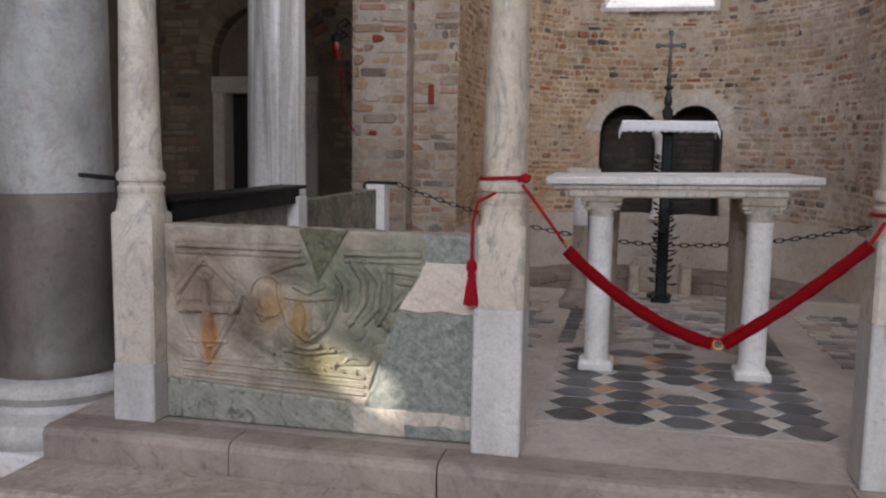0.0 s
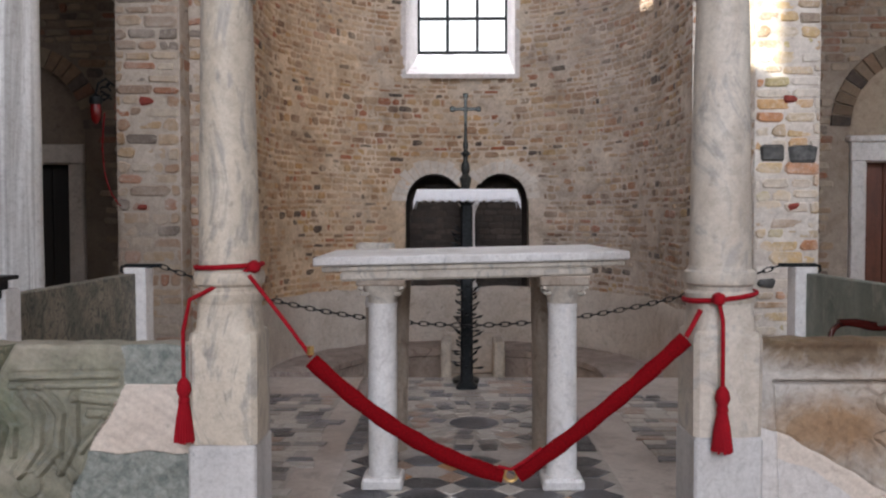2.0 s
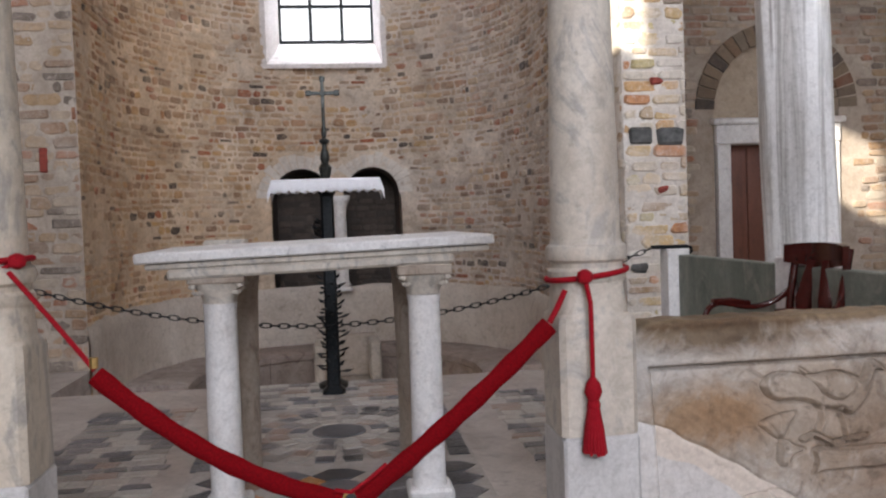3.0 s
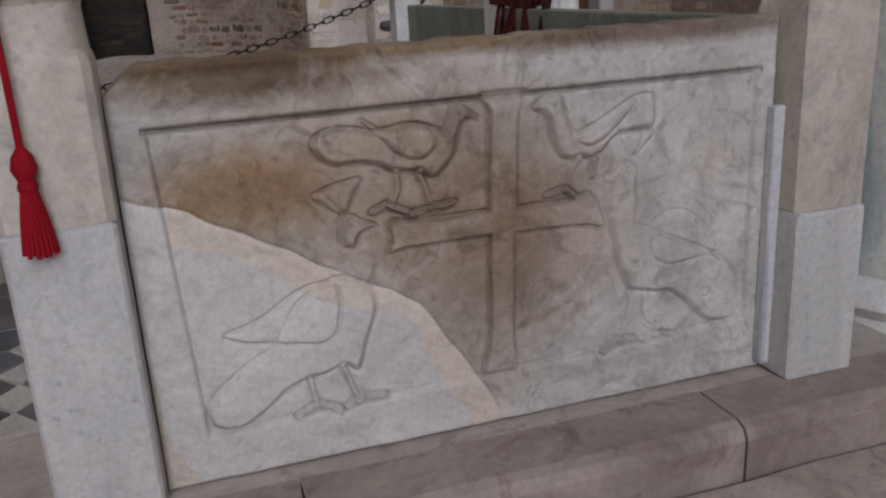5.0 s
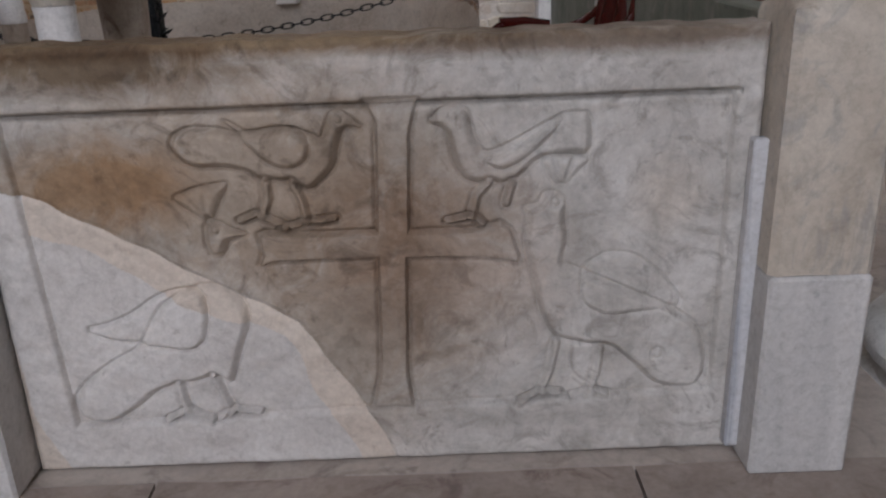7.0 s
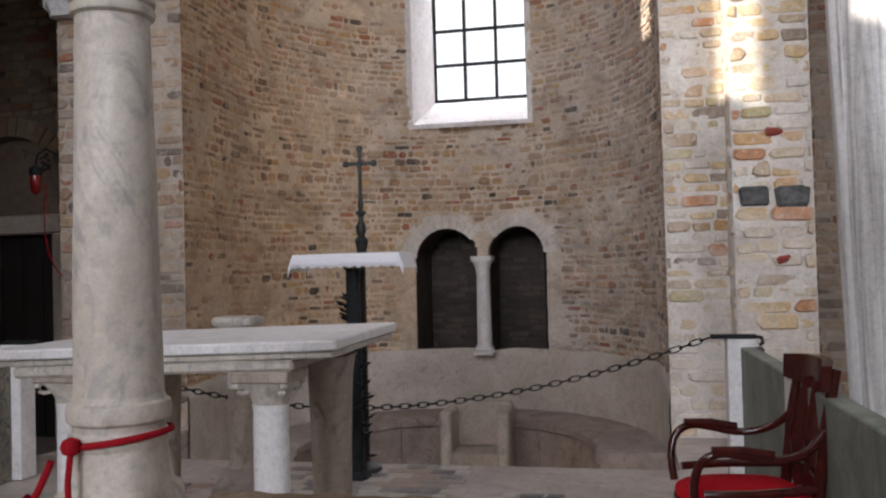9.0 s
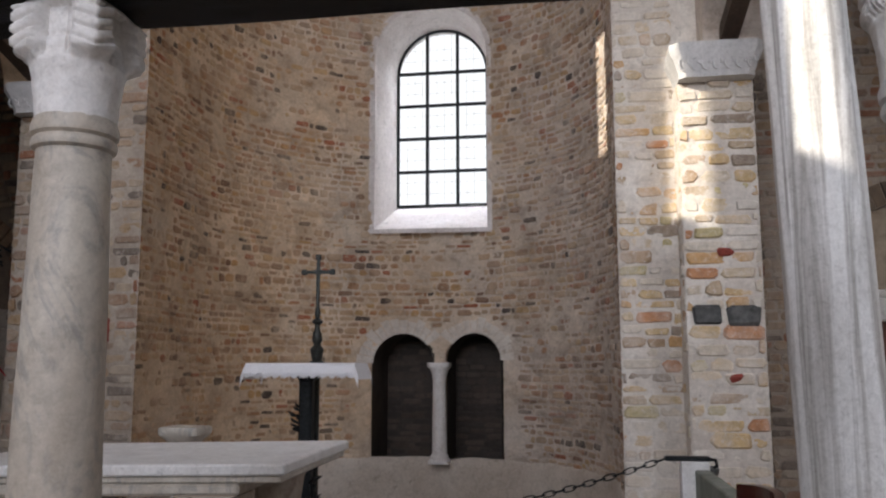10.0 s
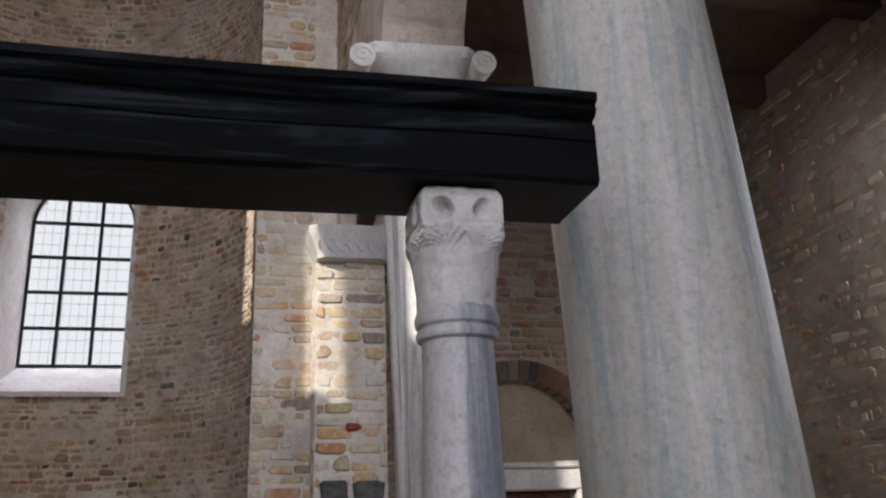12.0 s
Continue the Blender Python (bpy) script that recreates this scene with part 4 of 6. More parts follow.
# ---- nave columns ----


def nave_column(x, y, material, label, r0=0.275, r1=0.235, top=3.95):
    c = thing("nave_column", label, "column", "nave columns", (x, y, -0.32))
    part("plinth", Shape().box(-0.43, 0.43, -0.43, 0.43, 0.0, 0.12, 0.015).wobble(0.006), M_WHITE, c)
    base = [(0.40, 0.12), (0.425, 0.15), (0.43, 0.19), (0.415, 0.235), (0.375, 0.255), (0.345, 0.27), (0.335, 0.30), (0.355, 0.325),
            (0.375, 0.345), (0.375, 0.375), (0.355, 0.40), (0.315, 0.41), (0.30, 0.42)]
    part("base", Shape().lathe(base, 48).wobble(0.006, 5), M_GREY_BLOCK if material is M_COLUMN_GREY else M_WHITE, c, "worn moulded marble base", True)
    h = top + 0.32
    sh = [(r0 + 0.03, 0.42), (r0 + 0.03, 0.47), (r0 + 0.012, 0.50), (r0, 0.54)] + [(r0 + (r1 - r0) * (k / 12) ** 1.3, 0.54 + (h - 0.62) * k / 12) for k in range(1, 13)] + [(r1 + 0.02, h - 0.05), (r1 + 0.02, h)]
    if material is M_COLUMN_GREY:
        part("lower_shaft", Shape().lathe(sh[:4] + [(r0 - 0.002, 0.9), (r0 - 0.004, 1.26)], 56).wobble(0.008, 1.6), M_COLUMN_BROWN, c, "darker brown-grey lower drum", True)
        part("shaft", Shape().lathe([(r0 - 0.002, 1.262)] + [q for q in sh if q[1] > 1.3], 56).wobble(0.008, 1.6), material, c, "", True)
    else:
        part("shaft", Shape().lathe(sh, 56).wobble(0.008, 1.6), material, c, "", True)
    cap = Shape().lathe([(r1 + 0.0, h), (r1 + 0.02, h + 0.03), (r1 + 0.06, h + 0.07, 0.3), (0.31, h + 0.12, 0.9), (0.33, h + 0.15, 1), (0.33, h + 0.22, 1)], 40)
    part("capital", cap.wobble(0.006, 8), M_WHITE, c, "white marble capital with scrolls", True)
    for sx in (-1, 1):
        roll = part("volute", Shape().tube([(sx * 0.36, -0.36 + 0.06 * k, h + 0.11) for k in range(13)], [0.075 - 0.02 * math.sin(math.pi * k / 12) for k in range(13)], 16), M_WHITE, c, "", True)
        for sy in (-1, 1):
            eye = [(sx * 0.36 + (0.055 - 0.004 * k) * math.cos(k * 0.7), sy * 0.362, h + 0.11 + (0.055 - 0.004 * k) * math.sin(k * 0.7)) for k in range(13)]
            part("spiral", Shape().tube(eye, 0.008, 6), M_WHITE, roll, "", True)
    return c


for side in (1, -1):
    for k, y in enumerate(COLS_Y):
        if k == 0:
            m, lab = M_STREAK, "tall white marble column with long dark streaks"
        elif k == 1:
            m, lab = (M_COLUMN, "massive veined white-grey marble nave column") if side > 0 else (M_COLUMN_GREY, "massive dark grey marble nave column on a white base")
        else:
            m, lab = M_COLUMN, "plain grey-white marble nave column"
        leans = side > 0 and k == 1
        col = nave_column(3.05 if leans else side * (2.95 if k else 2.97), y, m, lab, 0.275 if k else 0.224, 0.235 if k else 0.205)
        if leans:
            col.rotation_euler = (0, radians(-3.2), 0)
        if side > 0 and k == 0:
            col.location.x, col.rotation_euler = 2.98, (0, radians(-1.7), 0)

# ---- chancel screen: posts with colonnettes ----


def carved_capital(hollow):
    """A bell that turns into a block; the block has two drilled hollows on each face, or curled leaves at its corners."""
    prof = [(1.885, 0.079, 0), (1.915, 0.080, 0), (1.955, 0.085, 0), (1.985, 0.089, 0.1), (2.000, 0.091, 0.2), (2.010, 0.095, 0.4), (2.022, 0.097, 0.5), (2.040, 0.093, 0.65),
            (2.048, 0.087, 0.78), (2.056, 0.089, 0.82), (2.100, 0.089, 0.82), (2.112, 0.087, 0.8), (2.121, 0.083, 0.78), (2.127, 0.077, 0.78)]
    zs, rs, sq = zip(*prof)
    n, rows, pts = 144, 76, []
    for k in range(rows):
        z = zs[0] + (zs[-1] - zs[0]) * k / (rows - 1)
        r, q = float(np.interp(z, zs, rs)), float(np.interp(z, zs, sq))
        for i in range(n):
            a = 2 * math.pi * (i + 0.5) / n
            c, e = math.cos(a), math.sin(a)
            m = max(abs(c), abs(e))
            t = r * (e if abs(c) == m else c) / m
            rr = r * (1 + q * (1 / m - 1))
            t2 = abs(t)
            if hollow:
                hole = math.hypot((t2 - 0.041 - 0.25 * (z - 2.078)) / 0.020, (z - 2.078) / 0.022)
                rr -= 0.042 * max(0.0, min(1.0, (1 - hole) * 3.0))
                rr -= 0.004 * max(0.0, 1 - abs(math.hypot(t2 / 1.4, z - 2.118) - 0.016) / 0.006)
                band = max(0.0, 1 - abs(z - 2.022) / 0.030)
                rr -= 0.011 * min(1.0, band * 1.6) * max(0.0, math.cos((t2 * 1.5 + (z - 2.0)) * 2 * math.pi / 0.024)) ** 2
            else:
                top = max(0.0, min(1.0, (z - 1.995) / 0.02)) * max(0.0, min(1.0, (2.115 - z) / 0.01))
                corner = max(0.0, min(1.0, (t2 - 0.028) / 0.014))
                rr += top * (0.016 * corner - 0.012 * (1 - corner))
                rr -= 0.008 * top * corner * max(0.0, math.cos((z + 0.35 * t2) * 2 * math.pi / 0.025)) ** 2
                rr -= 0.010 * top * max(0.0, 1 - abs(t2 - 0.030) / 0.006)
            rr += 0.0025 * noise.noise(Vector((c * 4, e * 4, z * 45)))
            pts.append((rr * c, rr * e, z))
    s = Shape()
    o = s.quad_grid(pts, rows, n, True)
    s.face([o + i for i in range(n - 1, -1, -1)])
    s.face([o + (rows - 1) * n + i for i in range(n)])
    return s


def screen_post(x, label, shaft_mat, upper, lower, joint, hollow=False):
    p = thing("screen_post", label, "post", "chancel screen posts", (x, 0, 0))
    w = 0.095
    part("lower_block", Shape().box(-w, w, -0.1, 0.1, 0.0, joint, 0.007).wobble(0.003, 12), lower, p, "pale grey stone block")
    up = Shape().lathe([(w, joint + 0.001, 1), (w, 0.868, 1), (w * 0.97, 0.884, 0.97), (0.092, 0.892, 0.45), (0.090, 0.955, 0.2), (0.091, 0.97, 0.1)], 40).wobble(0.003, 12)
    part("upper_block", up, upper, p, "", True)
    ringp = [(0.090, 0.965), (0.096, 0.975), (0.096, 0.995), (0.088, 1.003), (0.088, 1.015), (0.098, 1.022), (0.101, 1.038), (0.098, 1.055), (0.090, 1.06), (0.086, 1.072)]
    part("base_moulding", Shape().lathe(ringp, 40), upper, p, "", True)
    shp = [(0.0865, 1.07), (0.0855, 1.10)] + [(0.0855 - 0.0135 * (k / 10) ** 1.2, 1.10 + 0.728 * k / 10) for k in range(1, 11)]
    part("shaft", Shape().lathe(shp, 40).wobble(0.0025, 7), shaft_mat, p, "", True)
    neck = [(0.073, 1.822), (0.081, 1.827), (0.083, 1.837), (0.080, 1.845), (0.076, 1.849), (0.084, 1.855), (0.085, 1.870), (0.079, 1.888)]
    part("neck_ring", Shape().lathe(neck, 40), shaft_mat, p, "", True)
    part("capital", carved_capital(hollow), M_WHITE, p, "weathered white marble leaf capital", True)
    return p


screen_post(-2.285, "pale marble screen post with a round colonnette and carved capital", M_CREAM, M_CREAM, M_GREY_BLOCK, 0.25)
screen_post(-0.735, "warm veined marble screen post with a round colonnette and carved capital", M_WARM, M_WARM, M_GREY_BLOCK, 0.575)
screen_post(0.667, "cream marble screen post with a round colonnette and carved capital", M_CREAM, M_CREAM, M_GREY_BLOCK, 0.60)
screen_post(2.29, "grey-streaked marble screen post with a round colonnette and carved capital", M_GREY, M_CREAM, M_GREY_BLOCK, 0.42, True)

# black timber beam over the screen
beam = thing("screen_beam", "black stained timber beam with a moulded cornice on the colonnettes", "beam", at=(0, 0, 2.128))
bprof = [(y, z * 0.88) for y, z in [(-0.115, 0.0), (-0.125, 0.01), (-0.125, 0.104), (-0.1185, 0.107), (-0.125, 0.110), (-0.125, 0.150), (-0.118, 0.155), (-0.118, 0.163), (-0.135, 0.170), (-0.142, 0.182), (-0.138, 0.196), (-0.152, 0.203), (-0.152, 0.222), (-0.120, 0.232)]]
bs, pts = Shape(), []
full = bprof + [(-y, z) for y, z in reversed(bprof)]
for k in range(121):
    x = -2.57 + 5.14 * k / 120
    w = Vector((0, 0.004 * noise.noise(Vector((x * 2, 0, 0))), 0.005 * noise.noise(Vector((x * 1.5, 3, 0)))))
    for y, z in full:
        crack = 0.085 < z < 0.10
        gape = 0.5 + 0.5 * noise.noise(Vector((x * 2.5, 8, 0)))
        pts.append((x, (y if abs(y) > 0.12 else math.copysign(0.125 - 0.009 * gape, y)) + w.y if crack else y + w.y, z + w.z + (0.016 * noise.noise(Vector((x * 1.3, 5, 0))) if crack else 0)))
bs.quad_grid(pts, 121, len(full), True)
bs.face(range(len(full) - 1, -1, -1))
bs.face([120 * len(full) + i for i in range(len(full))])
part("timber", bs, M_BLACKWOOD, beam, "", True)

# ---- carved parapet panels ----


def capsule(X, Z, a, b, ra, rb=None):
    rb = ra if rb is None else rb
    ax, az, bx, bz = *a, *b
    t = np.clip(((X - ax) * (bx - ax) + (Z - az) * (bz - az)) / max(1e-9, (bx - ax) ** 2 + (bz - az) ** 2), 0, 1)
    return np.hypot(X - ax - t * (bx - ax), Z - az - t * (bz - az)) - (ra + (rb - ra) * t)


def raised(d, width, height):
    t = np.clip(-d / width, 0, 1)
    return height * t * t * (3 - 2 * t)


def groove(d, width, depth):
    return -depth * np.exp(-(d / width) ** 2)


def below(X, Z, a, b):
    """Signed distance to the line a-b, positive on its left."""
    ax, az, bx, bz = *a, *b
    n = math.hypot(bx - ax, bz - az)
    return ((bx - ax) * (Z - az) - (bz - az) * (X - ax)) / n


def relief_panel(name, label, x0, x1, z0, z1, step, height, zone, materials, thick=0.10):
    nx, nz = int((x1 - x0) / step) + 1, int((z1 - z0) / step) + 1
    X, Z = np.meshgrid(np.linspace(x0, x1, nx), np.linspace(z0, z1, nz))
    edge = np.minimum(np.minimum(X - x0, x1 - X), np.minimum(Z - z0, z1 - Z))
    H = height(X, Z) - 0.010 * (1 - np.clip(edge / 0.012, 0, 1)) ** 2
    top = (0.003 * np.sin(X * 19) * np.sin(X * 53 + 1) - 0.05 * np.clip(1 - np.abs(X - 0.765) / 0.07, 0, 1) ** 1.5) * np.clip((Z - z1 + 0.06) / 0.06, 0, 1)
    P = np.stack([X, -H, Z + top], -1).reshape(-1, 3)
    C = zone((X[:-1, :-1] + X[1:, 1:]) / 2, (Z[:-1, :-1] + Z[1:, 1:]) / 2).astype(int)
    root = thing(name, label, "parapet panel", "chancel screen panels")
    for k, (piece, mat) in enumerate(materials):
        jj, ii = np.nonzero(C == k)
        if not len(jj):
            continue
        quads = np.stack([jj * nx + ii, jj * nx + ii + 1, (jj + 1) * nx + ii + 1, (jj + 1) * nx + ii], -1)
        used, back = np.unique(quads, return_inverse=True)
        q = Shape()
        q.v, q.f = P[used].tolist(), back.reshape(-1, 4).tolist()
        part(piece, q, mat, root, "", True, False)
    s = Shape()
    s.v = P.tolist()
    # back and edges
    o = len(s.v)
    rim = [(0, i) for i in range(nx)] + [(j, nx - 1) for j in range(1, nz)] + [(nz - 1, i) for i in range(nx - 2, -1, -1)] + [(j, 0) for j in range(nz - 2, 0, -1)]
    s.v += [(X[j, i], thick, Z[j, i] + top[j, i]) for j, i in rim]
    ids = [j * nx + i for j, i in rim]
    for k in range(len(rim)):
        m = (k + 1) % len(rim)
        s.face((ids[k], ids[m], o + m, o + k))
    s.face(range(o, o + len(rim)))
    used = sorted(set(i for f in s.f for i in f))
    renum = {u: i for i, u in enumerate(used)}
    s.v, s.f = [s.v[u] for u in used], [tuple(renum[i] for i in f) for f in s.f]
    part("slab_edge", s, materials[0][1], root, "", False)
    return root


def rounded(pts, times=2):
    """A closed outline with its corners cut."""
    for _ in range(times):
        pts = [((a[0] * w + b[0] * (1 - w)), (a[1] * w + b[1] * (1 - w))) for a, b in zip(pts, pts[1:] + pts[:1]) for w in (0.8, 0.2)]
    return pts


def outline(X, Z, pts):
    """Signed distance to a closed outline, negative inside, worked out near it only."""
    xs, zs = [p[0] for p in pts], [p[1] for p in pts]
    near = (X > min(xs) - 0.04) & (X < max(xs) + 0.04) & (Z > min(zs) - 0.04) & (Z < max(zs) + 0.04)
    x, z = X[near], Z[near]
    d, odd = np.full(x.shape, 9.0), np.zeros(x.shape, bool)
    for (ax, az), (bx, bz) in zip(pts, pts[1:] + pts[:1]):
        t = np.clip(((x - ax) * (bx - ax) + (z - az) * (bz - az)) / max(1e-9, (bx - ax) ** 2 + (bz - az) ** 2), 0, 1)
        d = np.minimum(d, np.hypot(x - ax - t * (bx - ax), z - az - t * (bz - az)))
        if az != bz:
            odd ^= ((az > z) != (bz > z)) & (x < ax + (z - az) / (bz - az) * (bx - ax))
    D = np.full(X.shape, 9.0)
    D[near] = np.where(odd, -d, d)
    return D


def carve(X, Z, pts, hgt, cut_depth, soft=0.012):
    d = outline(X, Z, rounded(pts, 1))
    return raised(d, soft, hgt) + groove(d - 0.002, 0.0030, cut_depth * 0.8)


def line_of(X, Z, pts, r):
    d = None
    for a, b in zip(pts[:-1], pts[1:]):
        c = capsule(X, Z, a, b, r)
        d = c if d is None else np.minimum(d, c)
    return d


# the four plumed shapes, their wings and flowers, in the quarters of the cross
PLUME_A = [(1.124, 0.677), (1.136, 0.695), (1.163, 0.705), (1.21, 0.703), (1.246, 0.691), (1.28, 0.694), (1.322, 0.702), (1.375, 0.688), (1.399, 0.675), (1.407, 0.70), (1.416, 0.723), (1.433, 0.727), (1.45, 0.714), (1.474, 0.693),
           (1.447, 0.699), (1.437, 0.693), (1.427, 0.667), (1.418, 0.626), (1.396, 0.604), (1.37, 0.582), (1.338, 0.599), (1.303, 0.605), (1.279, 0.605), (1.261, 0.622), (1.219, 0.632), (1.166, 0.632), (1.14, 0.645), (1.128, 0.664)]
WING_A = [(1.219, 0.723), (1.267, 0.689), (1.311, 0.698), (1.35, 0.699), (1.375, 0.677), (1.372, 0.646), (1.351, 0.631), (1.325, 0.628), (1.293, 0.643), (1.266, 0.676)]
LILY_A = [(1.113, 0.575), (1.151, 0.59), (1.195, 0.599), (1.221, 0.60), (1.202, 0.569), (1.184, 0.533), (1.169, 0.532), (1.141, 0.553)]
HEAD_A = [(1.168, 0.526), (1.193, 0.528), (1.21, 0.513), (1.247, 0.50), (1.222, 0.495), (1.205, 0.485), (1.198, 0.46), (1.174, 0.461), (1.165, 0.478)]
PLUME_B = [(1.591, 0.701), (1.609, 0.72), (1.636, 0.733), (1.659, 0.722), (1.668, 0.695), (1.67, 0.674), (1.691, 0.638), (1.733, 0.653), (1.806, 0.692), (1.841, 0.71), (1.885, 0.708), (1.887, 0.632), (1.831, 0.636), (1.789, 0.629),
           (1.757, 0.595), (1.727, 0.582), (1.70, 0.589), (1.671, 0.587), (1.652, 0.598), (1.636, 0.628), (1.63, 0.662), (1.621, 0.69)]
WING_B = [(1.69, 0.629), (1.725, 0.633), (1.782, 0.671), (1.841, 0.71), (1.806, 0.665), (1.757, 0.625), (1.72, 0.61)]
LILY_B = [(1.796, 0.63), (1.841, 0.631), (1.888, 0.625), (1.859, 0.597), (1.839, 0.573), (1.819, 0.582)]
PLUME_C = [(1.763, 0.535), (1.794, 0.541), (1.802, 0.562), (1.824, 0.562), (1.842, 0.544), (1.84, 0.512), (1.846, 0.47), (1.836, 0.422), (1.862, 0.411), (1.926, 0.38), (2.05, 0.322), (2.108, 0.275), (2.128, 0.22), (2.128, 0.173),
           (2.11, 0.143), (2.058, 0.142), (2.02, 0.159), (1.971, 0.213), (1.935, 0.243), (1.888, 0.248), (1.853, 0.257), (1.821, 0.267), (1.797, 0.315), (1.782, 0.393), (1.764, 0.46), (1.772, 0.52)]
WING_C = [(1.871, 0.359), (1.88, 0.414), (1.924, 0.44), (1.978, 0.432), (2.028, 0.39), (2.078, 0.324), (2.009, 0.321), (1.927, 0.311), (1.887, 0.331)]
PLUME_D = [(0.859, 0.161), (0.891, 0.20), (0.95, 0.243), (1.007, 0.27), (1.061, 0.36), (1.108, 0.389), (1.153, 0.404), (1.196, 0.388), (1.227, 0.36), (1.23, 0.316), (1.21, 0.27), (1.193, 0.218), (1.181, 0.182), (1.151, 0.208),
           (1.109, 0.194), (1.075, 0.189), (1.029, 0.176), (0.987, 0.14), (0.932, 0.107), (0.891, 0.108), (0.865, 0.125)]
WING_D = [(0.907, 0.315), (0.961, 0.326), (1.006, 0.345), (1.053, 0.378), (1.098, 0.393), (1.148, 0.393), (1.154, 0.347), (1.142, 0.293), (1.127, 0.276), (1.106, 0.267), (1.041, 0.28), (0.956, 0.29)]
CROSS_UP = [(1.476, 0.745), (1.495, 0.705), (1.487, 0.504), (1.482, 0.298), (1.477, 0.197), (1.459, 0.122), (1.544, 0.118), (1.535, 0.187), (1.544, 0.442), (1.551, 0.503), (1.558, 0.68), (1.574, 0.745)]
CROSS_ARM = [(1.262, 0.507), (1.362, 0.498), (1.483, 0.499), (1.551, 0.497), (1.669, 0.495), (1.734, 0.51), (1.764, 0.42), (1.718, 0.435), (1.644, 0.44), (1.549, 0.441), (1.484, 0.445), (1.381, 0.444), (1.29, 0.444), (1.258, 0.431), (1.272, 0.465)]
SHANKS = [[(1.29, 0.604), (1.292, 0.572), (1.278, 0.535)], [(1.338, 0.599), (1.353, 0.563), (1.359, 0.524)], [(1.70, 0.587), (1.678, 0.563), (1.668, 0.524)], [(1.742, 0.582), (1.732, 0.545)],
         [(1.829, 0.253), (1.819, 0.196), (1.801, 0.147)], [(1.916, 0.235), (1.911, 0.182), (1.896, 0.137)], [(1.075, 0.188), (1.084, 0.13)], [(1.146, 0.205), (1.162, 0.157), (1.173, 0.124)]]
CLAWS = [[(1.235, 0.527), (1.267, 0.539), (1.318, 0.513)], [(1.309, 0.507), (1.362, 0.521), (1.412, 0.525)], [(1.621, 0.513), (1.667, 0.522), (1.689, 0.503)], [(1.755, 0.122), (1.803, 0.147), (1.836, 0.139)],
         [(1.86, 0.132), (1.904, 0.142), (1.932, 0.134)], [(1.043, 0.109), (1.086, 0.128), (1.134, 0.106)], [(1.146, 0.109), (1.178, 0.125), (1.231, 0.119)]]


def south_height(X, Z):
    # a sunk field, cut deepest along its upper edge
    slope = (Z - 0.738) - 0.004 * (X - 0.82)
    rec = np.minimum(np.minimum(X - 0.828 - 0.05 * (0.74 - Z), 2.14 - X), np.minimum(-slope, Z - 0.104 - 0.028 * (X - 0.85)))
    h = -0.011 * np.clip(rec / 0.006 + 0.5, 0, 1) + groove(slope + 0.004, 0.0055, 0.014) * (X > 0.82) * (X < 2.15)
    h += groove(rec, 0.005, 0.004)
    up, arm = outline(X, Z, CROSS_UP), outline(X, Z, rounded(CROSS_ARM, 1))
    cross = np.minimum(up, arm)
    h += raised(cross, 0.006, 0.010) + groove(cross - 0.001, 0.0042, 0.008)
    worn = 1 - 0.2 * np.clip((X - 1.55) / 0.3, 0, 1)
    for pts, hgt, deep in ((PLUME_A, 0.015, 0.010), (PLUME_B, 0.013, 0.009), (PLUME_C, 0.014, 0.008), (PLUME_D, 0.012, 0.008), (HEAD_A, 0.013, 0.010), (LILY_A, 0.009, 0.010), (LILY_B, 0.008, 0.008)):
        h += carve(X, Z, pts, hgt, deep, 0.014) * worn
    for pts, hgt, deep in ((WING_A, 0.007, 0.010), (WING_B, 0.005, 0.007), (WING_C, 0.004, 0.005), (WING_D, 0.006, 0.010)):
        h += carve(X, Z, pts, hgt, deep, 0.010)
    for pts in SHANKS:
        d = line_of(X, Z, pts, 0.009)
        h += (raised(d, 0.008, 0.010) + groove(d - 0.002, 0.004, 0.005)) * worn
    for pts in CLAWS:
        d = line_of(X, Z, pts, 0.0055)
        h += raised(d, 0.005, 0.010) + groove(d - 0.002, 0.003, 0.010)
    for x, z, r in ((1.432, 0.713, 0.007), (1.637, 0.713, 0.008), (1.824, 0.545, 0.008), (1.19, 0.512, 0.007), (2.029, 0.224, 0.011)):
        h += groove(np.hypot(X - x, Z - z) - r, 0.0032, 0.007)
    # ribs of the flowers and barbs of the wings
    for a, b in (((1.176, 0.535), (1.135, 0.582)), ((1.176, 0.535), (1.175, 0.594)), ((1.832, 0.578), (1.82, 0.625)), ((1.838, 0.578), (1.855, 0.625))):
        h += groove(capsule(X, Z, a, b, 0.001), 0.004, 0.006)
    # chisel marks and wear
    h += 0.0016 * np.sin(X * 31 + 9 * np.sin(Z * 13)) * np.sin(Z * 27 + 5 * np.sin(X * 9)) + 0.0006 * np.sin(X * 160 + 40 * Z) * np.sin(Z * 190)
    return h + groove(repair_line(X, Z), 0.005, 0.004)


def repair_line(X, Z):
    """Negative inside the mended corner."""
    d = None
    for a, b in (((0.795, 0.624), (0.884, 0.572)), ((0.884, 0.572), (1.171, 0.467)), ((1.171, 0.467), (1.25, 0.432)), ((1.25, 0.432), (1.458, 0.101)), ((1.458, 0.101), (1.515, -0.026))):
        e = below(X, Z, a, b)
        d = e if d is None else np.maximum(d, e)
    return d + 0.004 * np.sin(X * 46) * np.sin(Z * 31)


